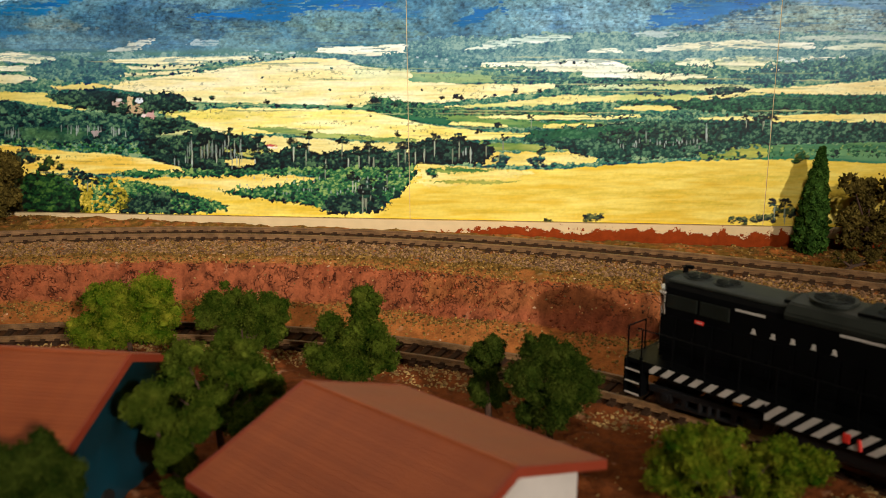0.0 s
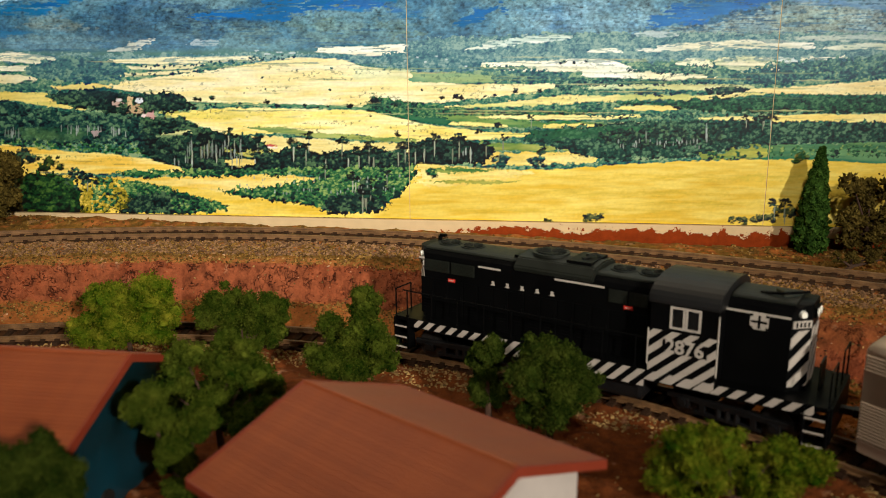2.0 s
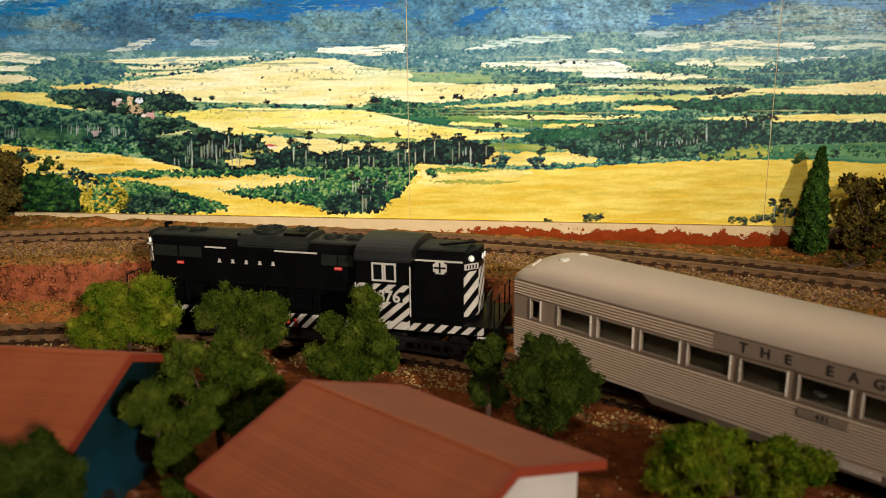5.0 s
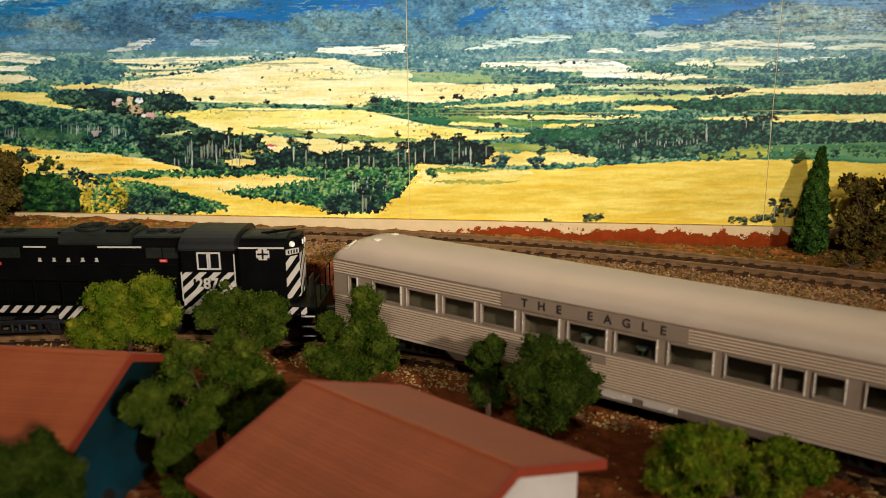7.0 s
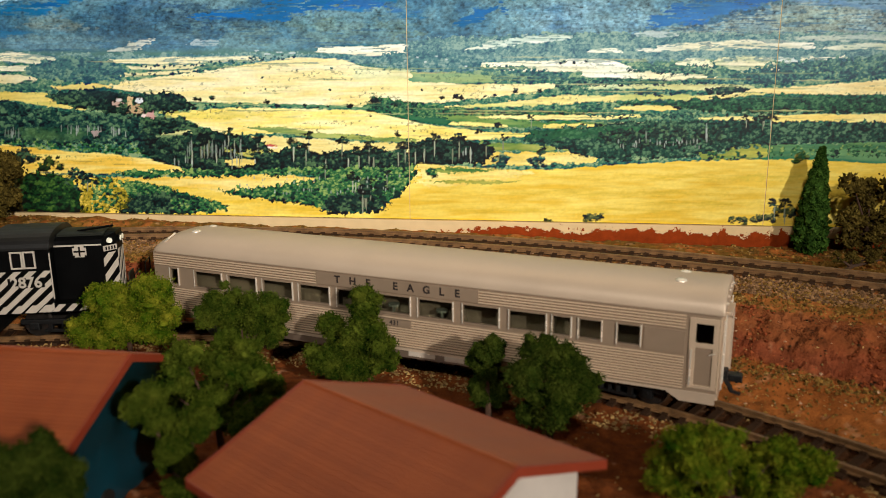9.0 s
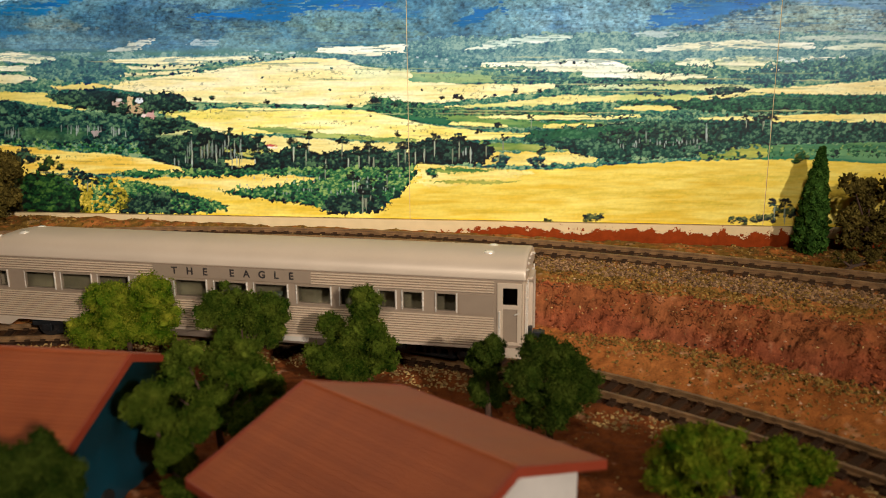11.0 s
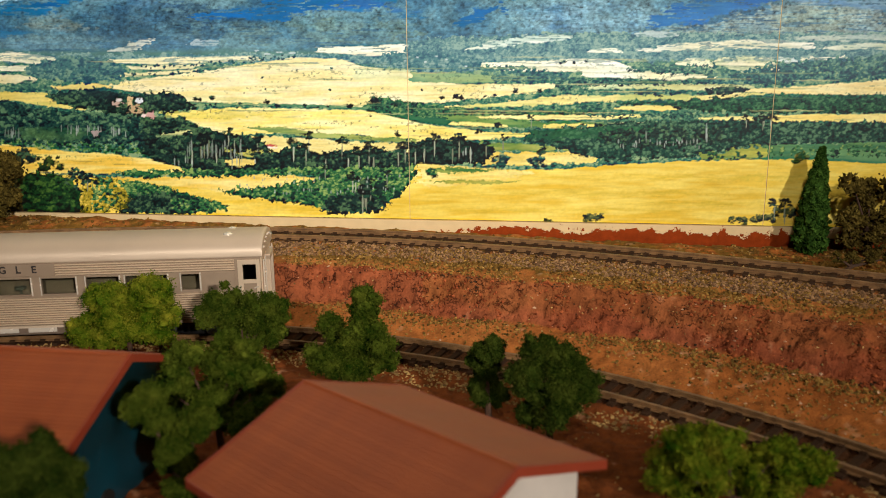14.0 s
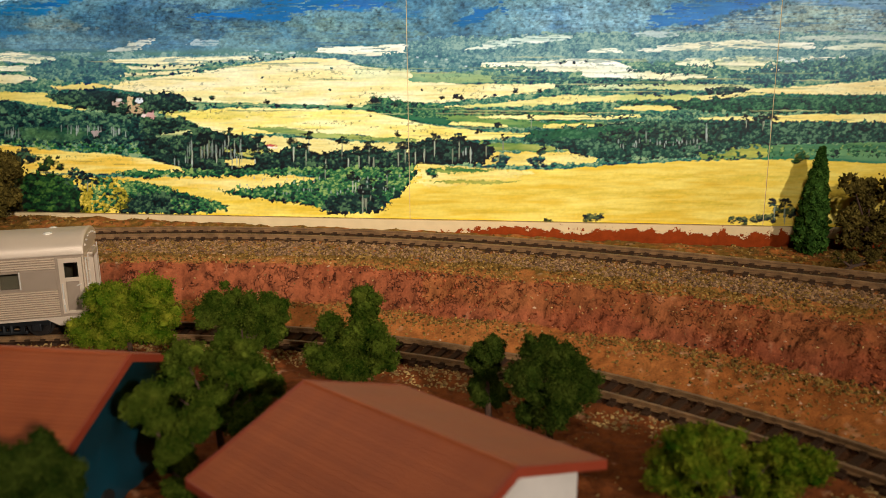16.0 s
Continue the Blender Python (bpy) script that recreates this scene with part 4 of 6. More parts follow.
def paint_woods(p):
    W0, W1 = -420, 1990
    # road with bushes, single trees in the fields
    p.field((330, 480, 560, 650), (184, 183, 186, 190), (188, 187, 190, 195), (132, 156, 104), (92, 128, 90), 1.5, seed=70)
    p.row(335, 660, 184, 190, 10, 5, MIDDLE, slope=0.015)
    for x, y, s in ((343, 176, 6), (352, 177, 6), (373, 174, 8), (423, 184, 5), (470, 181, 8), (430, 165, 3), (462, 138, 4), (468, 158, 3), (524, 124, 3), (585, 122, 4), (582, 160, 4), (746, 160, 4), (782, 174, 6), (806, 172, 9), (815, 173, 8), (858, 171, 5),
                    (876, 169, 5), (911, 162, 8), (956, 161, 6), (618, 188, 8), (664, 178, 13), (700, 186, 9), (880, 222, 10), (845, 233, 9), (704, 240, 7), (702, 236, 6), (732, 233, 3), (1030, 224, 8), (1064, 222, 6), (560, 190, 4), (655, 206, 3), (440, 103, 4), (462, 106, 5)):
        p.tree(x, y, s, DEEP if s > 5 else MIDDLE)
    p.row(240, 460, 118, 124, 34, 3.6, MIDDLE, slope=-0.065)
    p.row(205, 360, 132, 136, 18, 4, MIDDLE, slope=-0.05)
    p.row(440, 520, 98, 106, 22, 3.2, MIDDLE)
    for x, y, w in ((470, 96, 7), (492, 93, 6), (515, 94, 6), (738, 102, 3), (772, 100, 3), (790, 106, 3), (452, 90, 4), (1392, 108, 4), (950, 110, 4), (752, 110, 2.5), (824, 118, 3), (716, 108, 3)):
        p.dab(x, y, w, 1.6, (226, 228, 222), 0.55, 0.5)
    p.row(985, 1060, 108, 112, 5, 5, MIDDLE)
    # left woods with a village in them
    p.forest((78, 110, 170, 200, 240, 300, 322, 345), (170, 160, 156, 165, 168, 162, 172, 190), (174, 190, 198, 204, 204, 199, 195, 192), 9, DEEP)
    p.forest((W0, 0, 60, 140, 200, 270, 310, 345), (174, 176, 190, 199, 204, 206, 212, 226), (258, 256, 258, 254, 254, 262, 292, 292), 9, ((3, 22, 28), (22, 60, 52), (88, 120, 84)))
    p.field((30, 110, 160), (232, 226, 240), (250, 250, 250), (40, 84, 56), (84, 120, 70), 4, 3, use=p.n_mid, seed=71, strength=0.6)
    for x0, x1, y, n in ((4, 30, 236, 8), (104, 136, 232, 8), (150, 180, 232, 10), (192, 220, 234, 9)):
        p.trunks(x0, x1, y - 4, y + 4, n, 9)
    for x, y, rx, ry, c in ((208, 178, 6, 4, (224, 206, 196)), (205, 185, 9, 5, (200, 164, 146)), (227, 182, 6, 12, (224, 186, 132)), (236, 194, 12, 8, (196, 160, 118)), (243, 179, 8, 4, (226, 222, 220)), (262, 204, 11, 5, (210, 160, 150)), (268, 212, 8, 11, (202, 150, 138)), (283, 228, 4, 3, (220, 196, 186)),
                            (252, 206, 4, 3, (232, 206, 196)), (165, 236, 9, 5, (170, 148, 140)), (476, 259, 11, 2.4, (196, 92, 84)), (476, 262, 10, 2, (236, 220, 206))):
        p.dab(x, y, rx, ry, c, 0.9, 0.7)
    p.row(196, 262, 186, 204, 14, 6, DEEP)
    p.forest((W0, 0, 110, 230, 262), (252, 250, 252, 256, 266), (264, 262, 272, 274, 280), 6, FRESH, gap=0.35)
    # palm groves
    p.forest((248, 290, 325, 350, 400, 440, 458, 474), (214, 208, 210, 226, 238, 242, 244, 264), (270, 298, 306, 312, 310, 306, 296, 284), 9, DEEP)
    p.field((402, 424, 448), (285, 282, 284), (289, 297, 294), (236, 206, 116), None, 2, seed=72)
    p.field((412, 440, 462), (268, 264, 266), (272, 280, 276), (196, 186, 96), (112, 136, 72), 3, seed=73)
    p.field((284, 310, 340), (238, 234, 228), (246, 244, 236), (206, 196, 122), (110, 128, 80), 3, seed=74)
    p.row(330, 460, 226, 262, 16, 13, DEEP, slope=0.10, palms=0.75)
    p.trunks(322, 430, 256, 276, 22, 13)
    p.trunks(306, 340, 282, 290, 7, 8)
    p.forest((448, 500, 515, 534, 560, 616, 640, 668, 700, 726), (274, 266, 256, 256, 272, 266, 262, 262, 272, 262), (302, 302, 304, 304, 304, 304, 304, 303, 300, 298), 9, DEEP)
    for x, y, s in ((518, 252, 15), (545, 240, 13), (540, 262, 13), (604, 250, 14), (652, 258, 15), (634, 268, 15), (660, 270, 16), (704, 262, 15), (716, 258, 14), (615, 274, 13), (575, 280, 12)):
        p.palm(x, y, s)
    p.forest((724, 755, 770, 800, 814, 834, 862, 876), (254, 248, 244, 250, 244, 252, 256, 262), (298, 294, 294, 294, 292, 290, 286, 276), 9, ((2, 12, 14), (12, 34, 30), (50, 76, 56)))
    for x, y, s in ((768, 244, 14), (812, 246, 16), (800, 258, 14), (750, 256, 14), (734, 262, 14), (832, 258, 13), (860, 256, 10), (890, 244, 11), (940, 208, 9), (956, 268, 14), (988, 254, 8)):
        p.palm(x, y, s)
    p.trunks(808, 834, 270, 284, 4, 9)
    p.row(868, 900, 282, 296, 7, 11, MIDDLE)
    p.row(936, 990, 282, 294, 12, 9, MIDDLE)
    # right woods
    p.forest((925, 945, 1000, 1050, 1080, 1200, 1330, 1400, 1568, W1), (244, 232, 226, 224, 216, 214, 212, 217, 216, 216), (250, 256, 266, 282, 285, 281, 262, 256, 255, 255), 9, ((2, 30, 28), (16, 62, 48), (84, 118, 84)))
    p.field((940, 1040, 1150), (230, 228, 226), (248, 246, 244), (24, 84, 52), (50, 108, 62), 4, 3, use=p.n_mid, seed=75, strength=0.6)
    p.forest((1060, 1180, 1290), (232, 226, 230), (258, 262, 254), 9, DEEP, gap=0.2)
    p.trunks(1090, 1240, 248, 262, 26, 5)
    p.trunks(1140, 1146, 240, 244, 1, 12)
    p.trunks(1250, 1253, 236, 238, 2, 18)
    p.row(1320, 1376, 204, 214, 12, 9, DEEP, palms=0.3)
    p.field((1340, 1400, 1568, W1), (258, 256, 254, 254), (284, 288, 292, 294), (62, 112, 70), (98, 138, 82), 2, seed=76)
    p.forest((1350, 1420, 1600), (262, 262, 256), (276, 278, 276), 6, FRESH, gap=0.3)
    p.field((1248, 1300, 1352), (276, 264, 257), (288, 282, 276), (192, 180, 72), (122, 142, 66), 2.5, seed=77)
    p.row(1256, 1350, 272, 286, 22, 7, FRESH)


def paint_near(p):
    W0, W1 = -420, 1990
    p.field((W0, 0, 40, 110, 200, 260, 330), (254, 256, 262, 268, 275, 283, 302), (304, 304, 306, 306, 308, 309, 310), (242, 194, 76), (250, 218, 120), 1.8, seed=80)
    p.row(140, 220, 256, 262, 14, 5, FRESH, slope=0.05)
    for x, y, w in ((150, 287, 24), (210, 292, 20), (110, 300, 12), (60, 275, 16)):
        p.dab(x, y, w, 1.6, (178, 152, 66), 0.7, 0.4)
    p.field((200, 330, 480, 580), (316, 313, 309, 318), (334, 350, 344, 326), (240, 196, 84), (248, 218, 126), 1.6, seed=81)
    p.field((-60, 60, 200, 420, 760), (306, 306, 318, 344, 344), (400, 400, 400, 400, 400), (232, 188, 58), (246, 210, 96), 2, seed=82)
    p.field((660, 700, 735, 860, 1000, 1140, 1290, 1420, 1568, W1), (364, 332, 290, 304, 300, 290, 284, 284, 291, 295), (420,) * 10, (228, 184, 58), (240, 206, 92), 1.2, grain=0.05, seed=83)
    p.field((735, 800, 900, 960), (290, 296, 302, 306), (328, 332, 318, 308), (246, 218, 128), (236, 200, 96), 2.5, 2, seed=84)
    p.field((756, 800, 862), (300, 298, 300), (312, 306, 306), (150, 158, 74), (84, 118, 58), 2.5, seed=85)
    p.field((764, 830, 920), (320, 319, 322), (324, 326, 325), (112, 128, 56), (176, 168, 72), 2, seed=86)
    p.row(758, 772, 300, 312, 8, 8, FRESH)
    for x0, x1, y in ((800, 1300, 342), (900, 1480, 314), (760, 1200, 372), (1100, 1400, 362)):
        p.field((x0, (x0 + x1) / 2, x1), (y, y - 4, y - 1), (y + 1, y + 6, y + 2), (196, 170, 52), (226, 186, 60), 4, 4, seed=87 + y, strength=0.55)
    # hedge and plantation, row upon row of upright leaves
    p.forest((206, 250, 300, 360, 440), (306, 302, 302, 304, 300), (310, 315, 315, 313, 310), 6, FRESH)
    p.forest((300, 420, 560, 720, 736), (302, 300, 299, 297, 292), (314, 310, 312, 326, 308), 6, FRESH)
    p.forest((392, 450, 540, 575, 640, 700, 728), (338, 332, 322, 306, 304, 304, 306), (344, 352, 362, 376, 380, 352, 320), 6, FRESH, lift=-0.08)
    p.forest((570, 600, 650, 684), (356, 346, 340, 360), (378, 382, 380, 372), 9, DEEP)
    p.row(640, 684, 322, 346, 14, 14, DEEP, palms=0.15)
    p.row(480, 520, 352, 360, 6, 8, DEEP)
    for x, y, s in ((623, 312, 13), (628, 318, 10), (684, 308, 11), (574, 296, 10)):
        p.palm(x, y, s)
    p.trunks(420, 720, 312, 346, 60, 3.5)
    # thickets in the near corner
    p.forest((200, 260, 300, 350, 400), (322, 324, 334, 350, 362), (350, 352, 360, 372, 372), 6, FRESH)
    p.forest((205, 260, 310, 345), (350, 344, 342, 352), (380, 380, 382, 380), 9, DEEP, lift=0.1)
    p.forest((300, 350, 400), (352, 356, 362), (374, 380, 376), 6, FRESH, gap=0.25)
    p.forest((130, 160, 200, 222), (340, 314, 316, 340), (380, 380, 372, 366), 6, ((70, 72, 16), (170, 146, 40), (242, 204, 86)))
    p.forest((160, 190, 206), (318, 312, 330), (372, 372, 360), 6, FRESH, gap=0.3)
    p.forest((-300, 0, 40, 64, 100, 132, 140), (300, 300, 312, 302, 308, 318, 340), (400, 400, 400, 400, 400, 400, 390), 13, ((4, 22, 12), (22, 60, 26), (72, 104, 40)))
    p.forest((114, 135, 172), (300, 302, 314), (330, 338, 324), 9, DEEP, gap=0.15)
    p.row(60, 104, 280, 300, 14, 11, ((12, 26, 14), (44, 62, 24), (110, 116, 44)))
    p.row(30, 56, 268, 288, 9, 13, DEEP)
    p.forest((-300, -20, 24, 36), (258, 262, 272, 290), (400, 400, 400, 400), 13, ((16, 18, 8), (52, 50, 20), (112, 100, 44)))
    p.palm(152, 318, 10)
    for x, y, s in ((970, 392, 9), (1050, 388, 18), (1306, 392, 14), (1352, 388, 18), (1386, 380, 22)):
        p.row(x - s, x + s, y - 0.3 * s, y + 6, 12, s * 0.5, ((40, 46, 26), (84, 88, 44), (130, 124, 62)))
    for x, y, s in ((1372, 360, 13), (1390, 362, 16)):
        p.palm(x, y, s)
    p.row(1405, 1430, 280, 290, 8, 9, ((30, 60, 24), (90, 110, 44), (150, 140, 60)))


def paint_mural():
    p = Print()
    paint_hills(p)
    paint_plain(p)
    paint_woods(p)
    paint_near(p)
    scrub = smooth(0.60, 0.72, fbm(197, p.X, p.Y * 1.3, 5.0, 3)) * smooth(0.50, 0.64, fbm(195, p.X, p.Y * 6, 60, 4)) * smooth(92, 104, p.Y) * (1 - smooth(276, 290, p.Y))
    p.mix(0.5 * scrub, np.array(srgb(34, 74, 54)))
    haze = (0.14 * smooth(40, 80, p.Y) * (1 - smooth(90, 200, p.Y)))[..., None]
    p.col = p.col * (1 - haze) + np.array(srgb(134, 172, 184)) * haze
    # the print's own crispness: fine detail stands out from its surroundings
    blur = p.col
    for ax in (0, 1, 0, 1):
        blur = (np.roll(blur, 2, ax) + np.roll(blur, 1, ax) + blur + np.roll(blur, -1, ax) + np.roll(blur, -2, ax)) / 5
    p.col = np.clip((p.col + 0.3 * (p.col - blur)) * np.array((0.91, 0.98, 1.08)), 0.002, 0.92)
    return p


MURAL = paint_mural()


def mural_panels():
    mural = thing("mural", WALL_POSE, "printed landscape mural of golden fields, palms and blue hills", "mural")
    j = [int((a - MURAL.a0) / MURAL.step) for a in (-0.31, -0.0188, 0.1721, 0.3095)]
    for i0, i1 in zip(j, j[1:]):
        i1 = min(i1, MURAL.na - 1)
        A, Z, C = MURAL.A[i0:i1], MURAL.Z[i0:i1], MURAL.col[i0:i1]
        na, nz = A.shape
        v = np.stack([A.ravel(), np.full(A.size, 0.0018), Z.ravel()], 1)
        i = (np.arange(na - 1)[:, None] * nz + np.arange(nz - 1)[None, :]).ravel()
        f = np.stack([i, i + nz, i + nz + 1, i + 1], 1)
        # the board's edge runs back to the wall
        rim = np.concatenate([np.arange(nz), np.arange(1, na) * nz + nz - 1, (na - 1) * nz + np.arange(nz - 2, -1, -1), np.arange(na - 2, 0, -1) * nz])
        vb = v[rim].copy()
        vb[:, 1] = 0.0038
        n0 = len(v)
        k = np.arange(len(rim))
        g = np.stack([rim, np.roll(rim, -1), n0 + np.roll(k, -1), n0 + k], 1)
        ob = soup("mural_panel", np.concatenate([v, vb]), np.concatenate([f, g]), M_PRINT, mural)
        at = ob.data.color_attributes.new("print", "FLOAT_COLOR", "POINT")
        c = np.concatenate([C.reshape(-1, 3), np.full((len(rim), 3), 0.6)])
        at.data.foreach_set("color", np.concatenate([np.clip(c, 0, 0.92), np.ones((len(c), 1))], 1).ravel())
    for a in (-0.0188, 0.1721):
        bm = bmesh.new()
        block(bm, a * 1000 - 2, a * 1000 + 2, 2.1, 3.9, 33, 171.5)
        part("joint_strip", bm, bpy.data.materials["daubed_skirting"], mural)


mural_panels()


# ---------------------------------------------------------------- the train
def clipped(poly, x0, x1, z0, z1):
    """A convex outline cut to a rectangle."""
    for axis, lim, sign in ((0, x0, 1), (0, x1, -1), (1, z0, 1), (1, z1, -1)):
        out = []
        for a, b in zip(poly, poly[1:] + poly[:1]):
            ia, ib = sign * (a[axis] - lim) >= 0, sign * (b[axis] - lim) >= 0
            if ia:
                out.append(a)
            if ia != ib:
                t = (lim - a[axis]) / (b[axis] - a[axis])
                out.append((a[0] + t * (b[0] - a[0]), a[1] + t * (b[1] - a[1])))
        poly = out
        if len(poly) < 3:
            return []
    return poly


def stripes(name, parent, x0, x1, z0, z1, period, width, lean, y, m=None, phase=0.0, mirror=False):
    """Slanting silver stripes inside a rectangle, each a thin plate of its own."""
    x = x0 - abs(lean) * (z1 - z0) - period + phase
    while x < x1 + abs(lean) * (z1 - z0) + period:
        s = lean * (z1 - z0)
        poly = clipped([(x, z0), (x + width, z0), (x + width + s, z1), (x + s, z1)], x0, x1, z0, z1)
        x += period
        if len(poly) < 3:
            continue
        bm = bmesh.new()
        plate(bm, poly, y)
        if mirror:
            bmesh.ops.scale(bm, vec=(1, -1, 1), verts=bm.verts)
        ob = part(name, bm, M_STRIPE, parent)
        if m is not None:
            ob.matrix_basis = m


def arch(half, z_low, z_side, z_top, n=10, power=2.6):
    """Outline of a body: upright sides and a rounded top, as (y, z)."""
    pts = [(-half, z_low)]
    for i in range(n + 1):
        a = math.pi * i / n
        c, s = math.cos(a), math.sin(a)
        pts.append((-half * math.copysign(abs(c) ** (2 / power), c), z_side + (z_top - z_side) * abs(s) ** (2 / power)))
    pts.append((half, z_low))
    return pts


def wheelset(parent, x, r):
    """An axle with two flanged wheels; it turns, so it is a part of its own."""
    ob = None
    bm = bmesh.new()
    for s in (-1, 1):
        rod(bm, (0, s * 7.2, 0), (0, s * 7.9, 0), r + 0.9, 20)
        rod(bm, (0, s * 7.9, 0), (0, s * 10.0, 0), r, 20)
        for k in range(6):
            a = k * math.pi / 3
            rod(bm, (0.55 * r * math.cos(a), s * 10.0, 0.55 * r * math.sin(a)), (0.55 * r * math.cos(a), s * 10.3, 0.55 * r * math.sin(a)), 0.7, 6)
    rod(bm, (0, -10.4, 0), (0, 10.4, 0), 1.2, 8)
    ob = part("wheelset", bm, M_WHEEL, parent)
    ob.matrix_basis = pose(x * MM, 0, r * MM)
    return ob


AXLES = []


def truck(parent, x, spread, r, length):
    """A four-wheel truck: side frames with springs and axle boxes, a bolster, two wheelsets."""
    bm = bmesh.new()
    block(bm, -4, 4, -10, 10, r - 1, r + 2.5, 0.4)
    tr = part("truck", bm, M_UNDER, parent)
    tr.matrix_basis = pose(x * MM, 0, 0)
    for s in (-1, 1):
        bm = bmesh.new()
        y0, y1 = (11.2, 13.0) if s > 0 else (-13.0, -11.2)
        block(bm, -length / 2, length / 2, y0, y1, r + 0.6, r + 3.0, 0.4)
        block(bm, -spread / 2 + 4, spread / 2 - 4, y0, y1, r - 3.2, r - 1.8, 0.3)
        for a in (-spread / 2, spread / 2):
            block(bm, a - 2.2, a + 2.2, y0 - 0.4, y1 + 0.4, r - 2.0, r + 1.6, 0.4)
            rod(bm, (a, y0 - 0.9, r), (a, y1 + 0.9, r), 1.3, 10)
        for a in (-3.2, 0, 3.2):
            rod(bm, (a, (y0 + y1) / 2, r - 2.4), (a, (y0 + y1) / 2, r + 1.2), 1.1, 8)
        for a in (-spread / 4 - 1, spread / 4 + 1):
            block(bm, a - 1, a + 1, y0, y1, r - 3.0, r + 1.0, 0.2)
        part("side_frame", bm, M_UNDER, tr)
    for a in (-spread / 2, spread / 2):
        AXLES.append((wheelset(tr, a, r), a, r))
    return tr


def coupler(parent, x, s, reach=10):
    bm = bmesh.new()
    block(bm, min(x, x + s * 6), max(x, x + s * 6), -1.4, 1.4, 10.2, 12.4, 0.2)
    block(bm, min(x + s * (reach - 5), x + s * reach), max(x + s * (reach - 5), x + s * reach), -2.0, 1.8, 9.9, 12.7, 0.5)
    rod(bm, (x + s * (reach - 2), 1.2, 13.0), (x + s * (reach - 2), 1.2, 8.6), 0.6, 8)
    part("coupler", bm, M_UNDER, parent)


def fan(parent, x, z, r):
    bm = bmesh.new()
    rod(bm, (x, 0, z - 0.4), (x, 0, z + 0.7), r, 24)
    ob = part("roof_fan", bm, M_ROOFBLACK, parent)
    bm = bmesh.new()
    rod(bm, (x, 0, z + 0.7), (x, 0, z + 0.95), r * 0.82, 24)
    g = part("grille", bm, M_BLACK, ob)
    bm = bmesh.new()
    for k in range(6):
        a = k * math.pi / 6
        rod(bm, (x - r * 0.8 * math.cos(a), -r * 0.8 * math.sin(a), z + 1.05), (x + r * 0.8 * math.cos(a), r * 0.8 * math.sin(a), z + 1.05), 0.22, 5)
    part("guard", bm, M_ROOFBLACK, ob)


def chamfered_hood(bm, u, s, cut=5.2):
    """Cuts the two upright corners of a hood's end off, at 45 degrees."""
    for y in (-1, 1):
        n = Vector((s, y, 0)).normalized()
        g = list(bm.verts) + list(bm.edges) + list(bm.faces)
        r = bmesh.ops.bisect_plane(bm, geom=g, plane_co=Vector(((u - s * cut) * MM, y * 10.5 * MM, 0)), plane_no=n, clear_outer=True)
        bmesh.ops.contextual_create(bm, geom=[e for e in r["geom_cut"] if type(e) is bmesh.types.BMEdge])
    return bm


